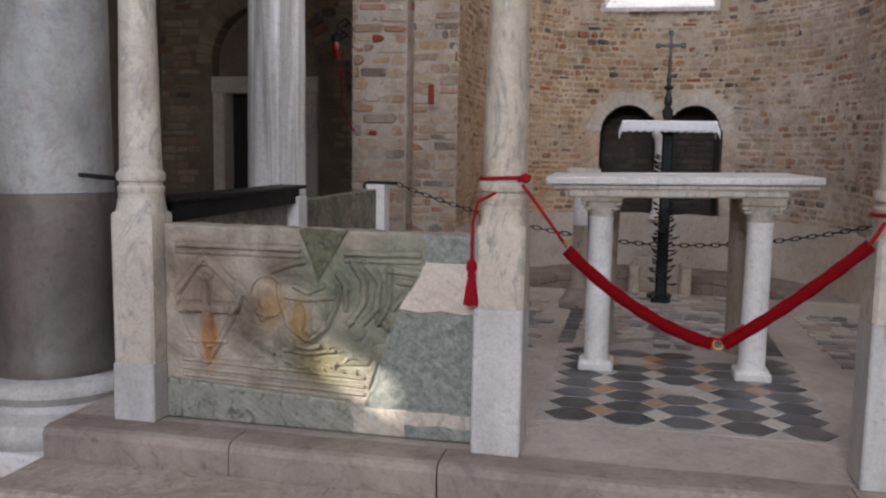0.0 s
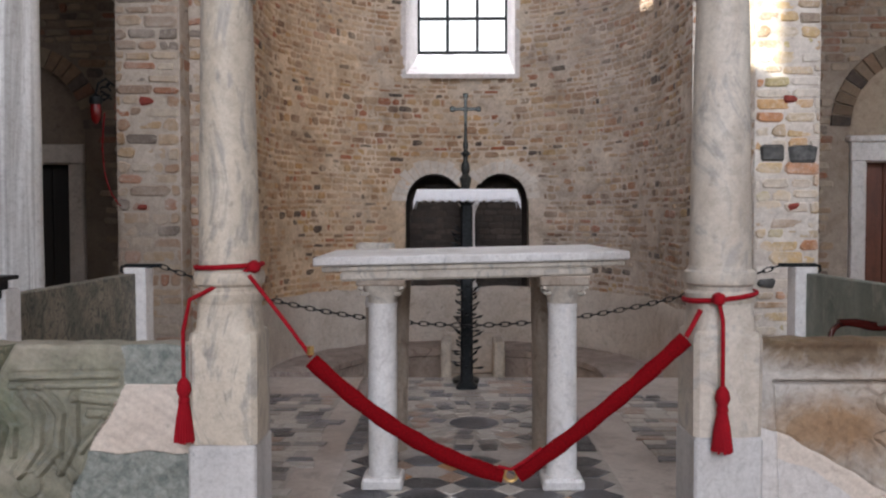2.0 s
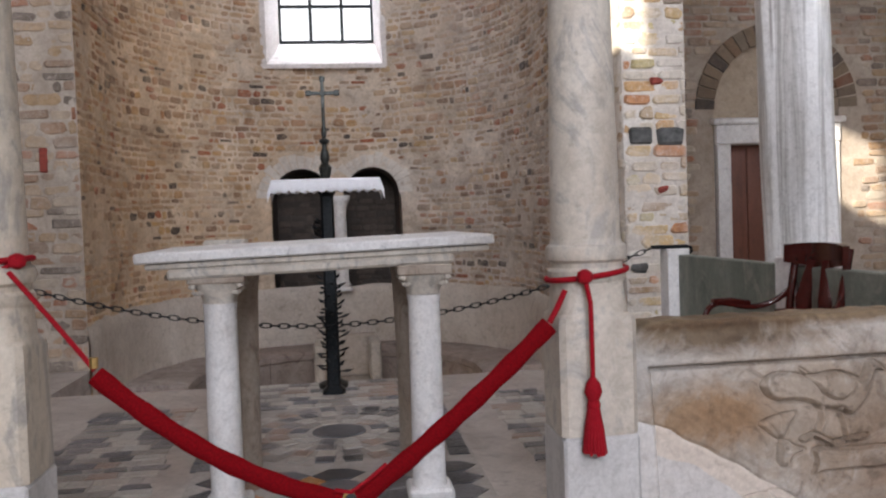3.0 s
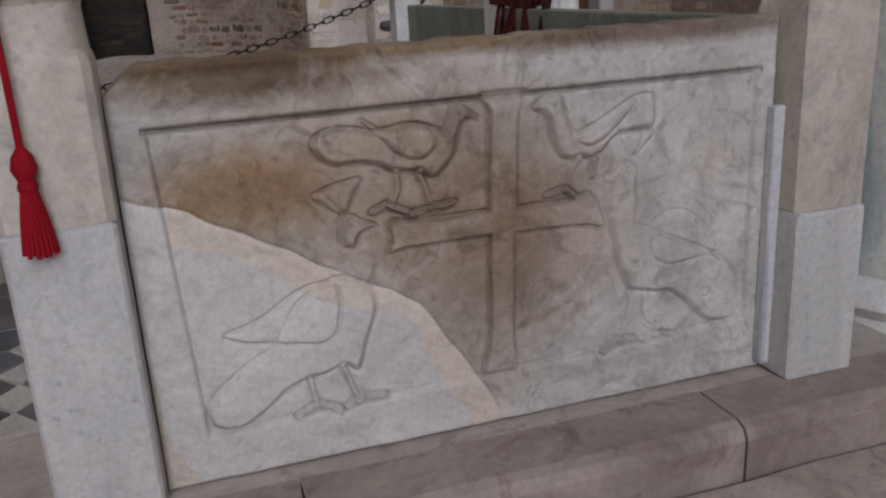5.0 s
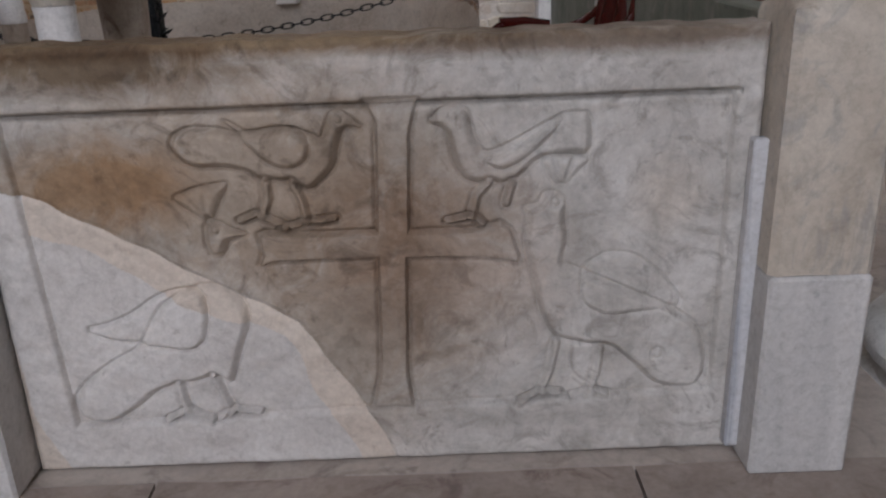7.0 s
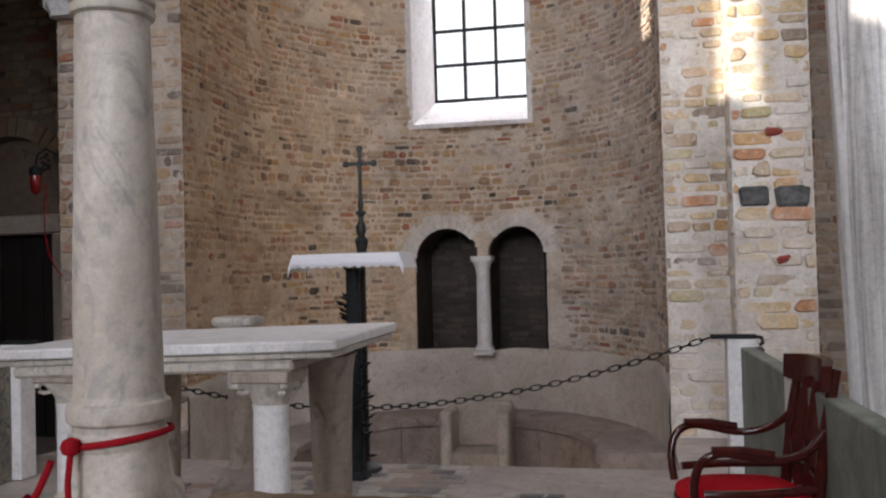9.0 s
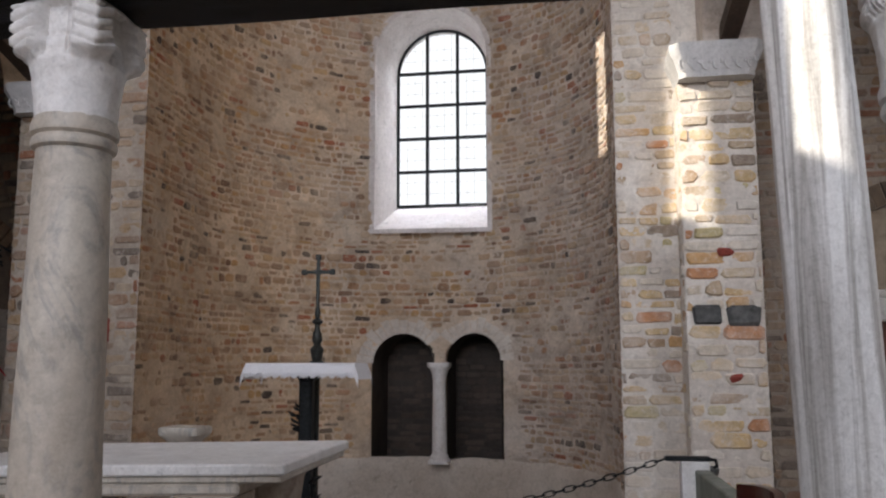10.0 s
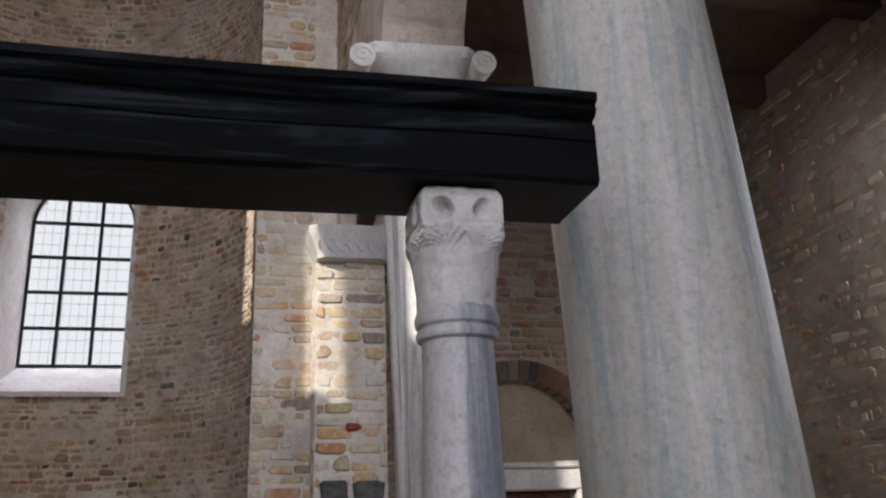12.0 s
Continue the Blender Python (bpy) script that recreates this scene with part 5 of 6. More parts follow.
def south_zone(X, Z):
    d = repair_line(X, Z)
    wander = 0.012 * np.sin(X * 21) + 0.008 * np.sin(Z * 33 + X * 9)
    band = (d > -0.055 + wander) & (X > 0.84) | (X < 0.776 + 0.06 * np.clip(0.2 - Z, 0, 1) / 0.2 + wander) & (Z < 0.30)
    return np.where(d < 0, np.where(band, 2, 1), 0)


relief_panel("parapet_panel", "carved stained marble panel with a cross, one corner repaired", 0.765, 2.192, 0.0, 0.855, 0.0025, south_height, south_zone, [("carved_field", M_PANEL), ("repair_patch", M_REPAIR), ("cement_band", M_CEMENT)])


def north_height(X, Z):
    h = 0 * X

    def rib(pts, r, hgt, soft=0.008):
        d = line_of(X, Z, pts, r)
        return raised(d, soft, hgt) + groove(d - 0.003, 0.004, hgt * 0.45)
    # moulded rails along the top and the foot
    for z, hgt in ((0.754, 0.012), (0.727, 0.009)):
        h += rib([(-2.125, z), (-1.575, z + 0.002)], 0.010, hgt, 0.006) + rib([(-1.375, z - 0.006), (-1.068, z)], 0.010, hgt, 0.006)
    for z in (0.250, 0.214, 0.182):
        h += rib([(-2.10, z + 0.012), (-1.70, z), (-1.295, z - 0.012)], 0.007, 0.008, 0.005)
    # lozenge with a small cross on a stepped foot
    h += rib([(-1.998, 0.712), (-1.925, 0.64), (-1.838, 0.55), (-1.895, 0.42), (-1.99, 0.262), (-2.07, 0.40), (-2.132, 0.544), (-2.07, 0.63), (-1.998, 0.712)], 0.017, 0.013)
    stem = capsule(X, Z, (-1.995, 0.62), (-1.988, 0.345), 0.010, 0.030)
    arm = capsule(X, Z, (-2.105, 0.487), (-1.866, 0.494), 0.023)
    h += raised(np.minimum(stem, arm), 0.007, 0.014) + groove(np.minimum(stem, arm) - 0.003, 0.004, 0.008)
    h += raised(np.abs(np.hypot(X + 1.997, (Z - 0.645) * 1.3) - 0.040) - 0.009, 0.006, 0.011)
    h += rib([(-2.08, 0.345), (-1.90, 0.352)], 0.009, 0.008) + groove(capsule(X, Z, (-2.10, 0.465), (-2.02, 0.467), 0.004), 0.006, 0.009)
    # cup of petals on a knot, with leaves on both sides
    for pts, r in (([(-1.668, 0.60), (-1.654, 0.52), (-1.622, 0.436), (-1.545, 0.378)], 0.011), ([(-1.40, 0.60), (-1.418, 0.52), (-1.455, 0.44), (-1.525, 0.378)], 0.011),
                   ([(-1.612, 0.535), (-1.606, 0.46), (-1.575, 0.41), (-1.543, 0.382)], 0.008), ([(-1.452, 0.535), (-1.462, 0.46), (-1.492, 0.41), (-1.53, 0.382)], 0.008),
                   ([(-1.63, 0.556), (-1.54, 0.548), (-1.43, 0.562)], 0.009), ([(-1.60, 0.600), (-1.54, 0.575), (-1.47, 0.605)], 0.008),
                   ([(-1.58, 0.358), (-1.535, 0.345), (-1.49, 0.360)], 0.013), ([(-1.64, 0.335), (-1.535, 0.325), (-1.42, 0.342)], 0.010),
                   ([(-1.343, 0.705), (-1.295, 0.64), (-1.298, 0.55), (-1.358, 0.465)], 0.016), ([(-1.295, 0.715), (-1.232, 0.64), (-1.245, 0.53), (-1.298, 0.47)], 0.015),
                   ([(-1.41, 0.66), (-1.37, 0.60), (-1.375, 0.52)], 0.012), ([(-1.70, 0.66), (-1.62, 0.69), (-1.555, 0.705)], 0.011),
                   ([(-1.86, 0.60), (-1.79, 0.53), (-1.74, 0.46)], 0.013), ([(-1.195, 0.69), (-1.06, 0.675)], 0.013), ([(-1.19, 0.69), (-1.19, 0.56), (-1.235, 0.47)], 0.014),
                   ([(-1.065, 0.672), (-1.11, 0.61), (-1.175, 0.535)], 0.013), ([(-1.15, 0.64), (-1.10, 0.636)], 0.010), ([(-1.24, 0.50), (-1.19, 0.44)], 0.012)):
        h += rib(pts, r, 0.012)
    for x, z, r, q in ((-1.574, 0.480, 0.026, 2.4), (-1.500, 0.483, 0.026, 2.4), (-1.325, 0.437, 0.036, 1.0), (-1.715, 0.555, 0.075, 1.15)):
        h += raised(np.abs(np.hypot(X - x, (Z - z) / q) - r) - 0.006, 0.006, 0.011)
    h += raised(np.hypot(X + 1.715, (Z - 0.555) / 1.15) - 0.060, 0.03, 0.008)
    for k in range(26):
        x, z, a = -1.76 + 0.018 * k, 0.30 + 0.045 * math.sin(k * 2.3), k * 1.9
        h += raised(capsule(X, Z, (x, z), (x + 0.030 * math.cos(a), z + 0.022 * math.sin(a)), 0.009, 0.004), 0.007, 0.010)
    h += groove(line_of(X, Z, [(-1.402, 0.278), (-1.275, 0.288), (-1.257, 0.32), (-1.255, 0.38), (-1.17, 0.389)], 0.001), 0.005, 0.010)
    h *= 1.0 - 0.30 * np.clip(np.sin(X * 9 + 3 * np.sin(Z * 8)), 0, 1)
    z = north_zone(X, Z)
    h = np.where((z == 0), h, 0.003 * (z == 2) - 0.003 * (z == 1) - 0.004 * (z == 5))
    for a, b in (((-1.581, 0.845), (-1.493, 0.626)), ((-1.363, 0.845), (-1.493, 0.626)), ((-1.164, 0.521), (-1.268, 0.194)), ((-2.23, 0.176), (-1.35, 0.134))):
        h += groove(capsule(X, Z, a, b, 0.002), 0.004, 0.006)
    return h + 0.0022 * np.sin(X * 40 + 3 * np.sin(Z * 21)) * np.sin(Z * 37) + 0.0008 * np.sin(X * 130 + Z * 50) * np.sin(Z * 150)


def north_zone(X, Z):
    """0 carved field, 1 speckled stone, 2 repair, 3 pale strip, 4 plinth, 5 mossy wedge."""
    wob = 0.006 * np.sin(X * 37) + 0.006 * np.sin(Z * 41)
    wedge = (below(X, Z, (-1.581, 0.845), (-1.493, 0.626)) > 0) & (below(X, Z, (-1.363, 0.845), (-1.493, 0.626)) < 0)
    mend = (Z > 0.528 + wob) & (Z < 0.726) & (X > -1.034 - (0.722 - Z) * 0.647 + wob)
    speck = (Z <= 0.528 + wob) & (Z > 0.118) & (X > -1.164 - (0.521 - Z) * 0.31 + wob)
    top = (Z >= 0.726) & (X > -1.05 + (0.84 - Z) * 0.15 + wob)
    strip = (Z <= 0.118 + wob * 0.4) & (X > -1.348 + wob)
    plinth = (Z < 0.179 - 0.05 * (X + 2.23) + wob * 0.6) & (X < -1.30)
    out = np.where(plinth, 4, 0)
    out = np.where(strip, np.where((Z < 0.055 + wob) & (X > -1.12), 1, 3), out)
    out = np.where(speck | top, 1, out)
    return np.where(wedge, 5, np.where(mend, 2, out))


relief_panel("parapet_panel", "carved green veined marble panel pieced with plain repairs", -2.188, -0.832, 0.0, 0.842, 0.0038, north_height, north_zone,
             [("carved_field", M_GREEN_PANEL), ("speckled_piece", M_SPECKLE), ("repair_patch", M_CEMENT), ("pale_piece", M_CREAM), ("plinth_piece", M_PLINTH_GREEN), ("mossy_wedge", M_MOSSY)])

tagged(part("marble_strip", Shape().box(2.168, 2.197, -0.03, 0.0, 0.02, 0.66, 0.004).wobble(0.003, 10), M_GREY), "thin blue-grey marble strip beside the carved panel", "strip")

# ---- side barriers of the chancel ----


def side_barrier(side):
    for y0, y1, lab in ((0.14, 1.50 if side < 0 else 1.92, "plain green-grey marble slab closing the chancel side"), (1.66 if side < 0 else 2.08, 3.30, "mottled green marble slab closing the chancel side")):
        s = Shape()
        x0, x1 = sorted((side * 2.26, side * 2.34))
        s.box(x0, x1, y0, y1, 0.0, 0.835, 0.006)
        if side > 0:
            s.v = [(x + 0.085 * (1 - y / 3.4), y, z) for x, y, z in s.v]
        tagged(part("barrier_slab", s.wobble(0.004, 6), M_SLAB_GREEN if side > 0 else M_MOTTLE), lab, "barrier", "chancel side slabs")
    for y in (1.58, 3.38) if side < 0 else (2.0, 3.38):
        p = thing("barrier_post", "short white marble post of the chancel barrier", "post", "barrier posts", (2.345 if y == 2.0 else side * 2.27, y, 0))
        part("block", Shape().box(-0.075, 0.075, -0.075, 0.075, 0, 0.875, 0.006).wobble(0.003, 10), M_WHITE, p)
        if y > 3:
            part("iron_cap", Shape().box(-0.085 - (0.07 if side > 0 else 0), 0.085 + (0.07 if side < 0 else 0), -0.03, 0.03, 0.875, 0.90, 0.004), M_IRON, p, "black iron bar holding the chain")
            part("hook", Shape().tube([(side * (0.085 + 0.0), 0, 0.885), (side * 0.115, 0, 0.88), (side * 0.12, 0, 0.85), (side * 0.10, 0, 0.84)], 0.010, 8), M_IRON, p, "", True)


side_barrier(1)
side_barrier(-1)
board = thing("black_kneeler_rail", "long matt black board lying along the chancel slab", "rail", at=(-2.27, 0.85, 0.835))
part("board", Shape().box(-0.06, 0.06, -0.72, 0.72, 0.0, 0.085, 0.005), M_BLACKWOOD, board)
part("ledge", Shape().box(-0.09, 0.09, -0.74, 0.76, 0.085, 0.105, 0.004), M_BLACKWOOD, board)

# chain between the far posts
chain = thing("barrier_chain", "black iron chain hanging between the barrier posts", "chain", at=(0, 3.38, 0))
LINKS = 76
xs = [-2.12 + 4.24 * i / LINKS for i in range(LINKS + 1)]
sag = lambda x: 0.475 + 0.41 * (abs(x) / 2.12) ** 1.9
for i in range(LINKS):
    a, b = Vector((xs[i], 0, sag(xs[i]))), Vector((xs[i + 1], 0, sag(xs[i + 1])))
    t = (b - a).normalized()
    n = Vector((0, 1, 0)) if i % 2 else t.cross(Vector((0, 1, 0))).normalized()
    mid, half = (a + b) / 2, (b - a).length / 2 + 0.007
    loop = []
    for k in range(12):
        an = 2 * math.pi * k / 12
        ex = max(-1, min(1, 1.25 * math.cos(an)))
        loop.append(mid + t * ex * half + n * math.sin(an) * 0.015)
    part("link", Shape().tube(loop, 0.0042, 6, True), M_IRON, chain, "", True)

# ---- red barrier rope between the middle posts ----


def bezier(a, b, c, n):
    return [tuple((1 - t) ** 2 * np.array(a) + 2 * t * (1 - t) * np.array(b) + t * t * np.array(c)) for t in [i / n for i in range(n + 1)]]


rope = thing("barrier_rope", "red velvet barrier rope hanging in two sleeves between the posts", "barrier rope", at=(0, -0.10, 0))
YR = 0.0


def sleeve(path, name="sleeve"):
    s, pts, n = Shape(), [], 14
    P = [Vector(p) for p in path]
    for i, p in enumerate(P):
        t = (P[min(i + 1, len(P) - 1)] - P[max(i - 1, 0)]).normalized()
        up = Vector((0, 1, 0)).cross(t).normalized()
        w = 0.0228 + 0.0015 * math.sin(i * 1.7)
        for k in range(n):
            a = 2 * math.pi * k / n
            pts.append(p + up * math.cos(a) * w + Vector((0, 1, 0)) * math.sin(a) * 0.014)
    o = s.quad_grid(pts, len(P), n, True)
    s.face([o + k for k in range(n)])
    s.face([o + (len(P) - 1) * n + k for k in range(n)])
    return part(name, s, M_RED, rope, "deep red velvet sleeve", True)


left_p = bezier((-0.485, YR, 0.815), (-0.22, YR, 0.56), (0.045, YR, 0.495), 22)
right_p = bezier((0.085, YR, 0.495), (0.32, YR, 0.66), (0.545, YR, 0.875), 20)
sleeve(left_p)
sleeve(right_p)
part("cord", Shape().tube(bezier((-0.655, YR, 1.05), (-0.56, YR, 0.93), (-0.485, YR, 0.825), 10), 0.006, 8), M_CORD, rope, "", True)
part("cord", Shape().tube([(0.545, YR, 0.88), (0.565, YR, 0.915), (0.585, YR, 0.955)], 0.007, 8), M_CORD, rope, "", True)
part("cord", Shape().tube([(0.03, YR - 0.015, 0.525), (0.066, YR - 0.02, 0.518), (0.11, YR - 0.015, 0.545), (0.15, YR - 0.01, 0.575)], 0.005, 8), M_CORD, rope, "", True)
part("clasp", Shape().tube([(0.048 + 0.018 * math.cos(a * 0.7) + 0.018, YR, 0.497 + 0.018 * math.sin(a * 0.7)) for a in range(9)], 0.005, 8, True), M_GOLD, rope, "brass ring", True)
part("clasp", Shape().tube([(-0.487, YR, 0.83 + 0.012 * k) for k in range(3)], 0.010, 8), M_GOLD, rope, "brass ring", True)


def tied_cord(x, z, r, tilt, knot, tassel_top, name_label):
    c = thing("tied_cord", name_label, "cord", "red cords", (x, 0, z))
    loop = [(r * math.cos(a), r * math.sin(a), tilt * math.cos(a)) for a in [2 * math.pi * k / 28 for k in range(28)]]
    part("loop", Shape().tube(loop, 0.007, 8, True), M_CORD, c, "", True)
    part("knot", Shape().lathe([(0.004, -0.018), (0.016, -0.012), (0.020, 0), (0.016, 0.012), (0.004, 0.018)], 12, knot[0], knot[1]), M_CORD, c, "", True)
    tx, ty, tz, zend = tassel_top
    part("hanging_cord", Shape().tube([(knot[0], knot[1], 0), (tx * 0.9 + knot[0] * 0.1, ty, tz * 0.5), (tx, ty, tz), (tx, ty, zend)], 0.006, 8), M_CORD, c, "", True)
    tas = part("tassel_head", Shape().lathe([(0.006, zend + 0.01), (0.017, zend - 0.005), (0.021, zend - 0.025), (0.013, zend - 0.045), (0.016, zend - 0.052), (0.016, zend - 0.060), (0.012, zend - 0.066)], 14, tx, ty), M_CORD, c, "", True)
    for k in range(20):
        a = 2 * math.pi * k / 20
        part("fringe", Shape().tube([(tx + 0.010 * math.cos(a), ty + 0.010 * math.sin(a), zend - 0.06), (tx + 0.019 * math.cos(a), ty + 0.019 * math.sin(a), zend - 0.11), (tx + 0.026 * math.cos(a), ty + 0.026 * math.sin(a), zend - 0.165 - rnd.uniform(0, 0.008))], 0.0042, 5), M_CORD, tas)
    return c


tied_cord(-0.735, 1.072, 0.094, 0.004, (0.085, -0.06), (-0.105, -0.098, -0.18, -0.315), "red cord tied round the colonnette, its tassel hanging beside the post")
tied_cord(0.667, 0.985, 0.099, 0.012, (-0.035, -0.105), (-0.028, -0.125, -0.12, -0.245), "red cord knotted round the colonnette, its tassel hanging in front")

# ---- altar ----
altar = thing("altar_table", "white marble altar table on four stone legs", "altar", at=(-0.012, 1.73, 0))
for name, shape, mat, lab in (("top_slab", Shape().box(-0.690, 0.690, -0.47, 0.47, 1.012, 1.05, 0.006).wobble(0.003, 5), M_WHITE, "thick white marble slab"),
                              ("middle_slab", Shape().box(-0.655, 0.675, -0.445, 0.445, 0.985, 1.011, 0.006).wobble(0.005, 6), M_CREAM, "cream stone bedding slab"),
                              ("under_slab", Shape().box(-0.575, 0.525, -0.462, 0.44, 0.945, 0.984, 0.010).wobble(0.007, 7), M_CREAM, "chipped cream stone slab")):
    # the table dips towards its north end
    part(name, shape, mat, altar, lab).rotation_euler = (0, radians(-1.15), radians(1.9))
for sx in (-1, 1):
    lg = part("front_leg", Shape().lathe([(0.072, 0.05), (0.066, 0.08), (0.066, 0.40), (0.062, 0.80), (0.066, 0.83)], 32, sx * 0.402 - (0 if sx < 0 else 0), -0.36).wobble(0.004, 9), M_WHITE, altar, "slender white marble column", True)
    part("leg_base", Shape().box(sx * 0.402 - 0.092, sx * 0.402 + 0.092, -0.452, -0.268, 0.0, 0.055, 0.012).wobble(0.005, 9), M_WHITE, lg)
    cap = part("leg_capital", Shape().lathe([(0.064, 0.83), (0.068, 0.85), (0.082, 0.88, 0.3), (0.098, 0.915, 0.8), (0.10, 0.944, 1)], 32, sx * 0.402, -0.36).wobble(0.006, 22), M_CREAM, lg, "", True)
    for qx, qy in ((-1, -1), (1, -1), (1, 1), (-1, 1)):
        spiral = [(sx * 0.402 + qx * (0.072 + 0.020 * math.cos(t * 0.7)), -0.36 + qy * (0.072 + 0.020 * math.cos(t * 0.7)), 0.895 + 0.022 * math.sin(t * 0.7)) for t in range(9)]
        part("volute", Shape().tube(spiral, [0.014 - 0.0008 * t for t in range(9)], 7), M_CREAM, lg, "", True)
    part("abacus", Shape().box(sx * 0.402 - 0.108, sx * 0.402 + 0.108, -0.466, -0.254, 0.912, 0.946 + sx * 0.008, 0.006), M_LEG, lg)
    part("rear_leg", Shape().lathe([(0.085, 0.0), (0.085, 0.3), (0.090, 0.60), (0.098, 0.85), (0.108, 0.93, 0.3), (0.11, 0.944, 0.6)], 32, sx * 0.41, 0.26).wobble(0.004, 9), M_LEG, altar, "brown stone shaft widening upwards", True)

# ---- small pedestal ----
ped = thing("pedestal", "low grey stone pedestal with a flat round-edged top plate", "pedestal", at=(-0.62, 3.22, 0))
part("base", Shape().lathe([(0.15, 0.0, 0.7), (0.15, 0.05, 0.5), (0.12, 0.085), (0.105, 0.12), (0.08, 0.15)], 32).wobble(0.005, 9), M_BASE, ped, "", True)
part("shaft", Shape().lathe([(0.078, 0.15), (0.068, 0.19), (0.066, 0.62)], 32), M_LEG, ped, "", True)
part("upper_shaft", Shape().lathe([(0.068, 0.62), (0.072, 0.64), (0.066, 0.68), (0.062, 0.90), (0.075, 0.94)], 32), M_WHITE, ped, "", True)
part("plate", Shape().lathe([(0.075, 0.94, 0.3), (0.095, 0.97, 0.6), (0.122, 1.0, 0.85), (0.125, 1.03, 0.85), (0.118, 1.045, 0.85)], 32).wobble(0.004, 9), M_CREAM, ped, "", True)

# ---- lectern and processional cross ----
lec = thing("lectern", "black iron lectern with leaf ornaments under a white lace cloth", "lectern", at=(-0.01, 3.60, 0))
part("stem", Shape().lathe([(0.075, 0.0, 1), (0.075, 0.02, 1), (0.045, 0.05, 1), (0.042, 0.6, 1), (0.042, 1.30, 1), (0.06, 1.33, 1)], 16), M_IRON, lec)
for k in range(70):
    z = 0.14 + 0.62 * (k / 60) if k < 60 else 0.98 + 0.16 * (k - 60) / 10
    a = k * 2.4
    if k >= 60:
        a = math.pi + rnd.uniform(-0.5, 0.5)
    d = Vector((math.cos(a), math.sin(a) * 0.8, 0))
    b0 = d * 0.035 + Vector((0, 0, z))
    tip = d * rnd.uniform(0.080, 0.135) + Vector((0, 0, z + rnd.uniform(0.0, 0.06)))
    side = d.cross(Vector((0, 0, 1)))
    up = (tip - b0).cross(side).normalized()
    s = Shape()
    m = (b0 + tip) / 2 + (tip - b0) * 0.1
    w = 0.024
    o = len(s.v)
    s.v += [tuple(q) for q in (b0, m + side * w + up * 0.004, tip, m - side * w + up * 0.004, m - up * 0.006, m + up * 0.014)]
    for q in ((0, 1, 5), (1, 2, 5), (2, 3, 5), (3, 0, 5), (1, 0, 4), (2, 1, 4), (3, 2, 4), (0, 3, 4)):
        s.face(q)
    s.tube([tuple(d * 0.03 + Vector((0, 0, z - 0.03))), tuple(b0), tuple(m)], 0.005, 5)
    part("leaf", s, M_IRON, lec)
part("desk", Shape().box(-0.345, 0.345, -0.15, 0.15, 1.335, 1.405, 0.006), M_SILK, lec, "cream-covered desk board")
cloth = thing("lace_cloth", "white lace cloth spread over the lectern board", "cloth", at=(-0.01, 3.60, 1.40))
cs, pts = Shape(), []
cprof = [(-0.180, -0.070), (-0.168, -0.005), (-0.15, 0.010), (-0.08, 0.012), (0, 0.012), (0.08, 0.012), (0.15, 0.010), (0.166, -0.005), (0.178, -0.065)]
for i in range(61):
    x = -0.37 + 0.74 * i / 60
    over = max(0, abs(x) - 0.347)
    for k, (y, z) in enumerate(cprof):
        scal = 0.008 * math.sin(i * 1.3) if k in (0, 8) else 0
        pts.append((x, y + scal * 0.4, z + scal - over * (4.2 if abs(y) < 0.16 else 2.8)))
o = cs.quad_grid(pts, 61, len(cprof))
o = cs.quad_grid([(x, y * 0.985, z - 0.003) for x, y, z in pts], 61, len(cprof))
part("linen", cs, M_LINEN, cloth, "", True)
for i in range(30):
    x = -0.34 + 0.68 * i / 29
    part("lace_point", Shape().tube([(x - 0.010, -0.184, -0.045), (x, -0.186, -0.078), (x + 0.010, -0.184, -0.045)], 0.0035, 5), M_LINEN, cloth)
crs = thing("processional_cross", "dark bronze processional cross on a turned stem", "cross", at=(-0.015, 3.80, 0))
stem = [(0.10, 0.0), (0.10, 0.03), (0.03, 0.06), (0.022, 0.1), (0.022, 1.36), (0.055, 1.38), (0.058, 1.41), (0.03, 1.43), (0.040, 1.47), (0.045, 1.50), (0.022, 1.53), (0.034, 1.56), (0.030, 1.60), (0.016, 1.63), (0.018, 1.66), (0.036, 1.675), (0.036, 1.685), (0.014, 1.70), (0.020, 1.74), (0.012, 1.78), (0.011, 1.90)]
part("stem", Shape().lathe(stem, 20), M_BRONZE, crs, "", True)
part("upright", Shape().box(-0.011, 0.011, -0.008, 0.008, 1.90, 2.10, 0.002), M_BRONZE, crs)
part("cross_arm", Shape().box(-0.095, 0.095, -0.008, 0.008, 1.992, 2.014, 0.002), M_BRONZE, crs)
for x, z in ((-0.095, 2.003), (0.095, 2.003), (0, 2.10), (0, 2.003)):
    part("knop", Shape().box(x - 0.019, x + 0.019, -0.011, 0.011, z - 0.019, z + 0.019, 0.006), M_BRONZE, crs)

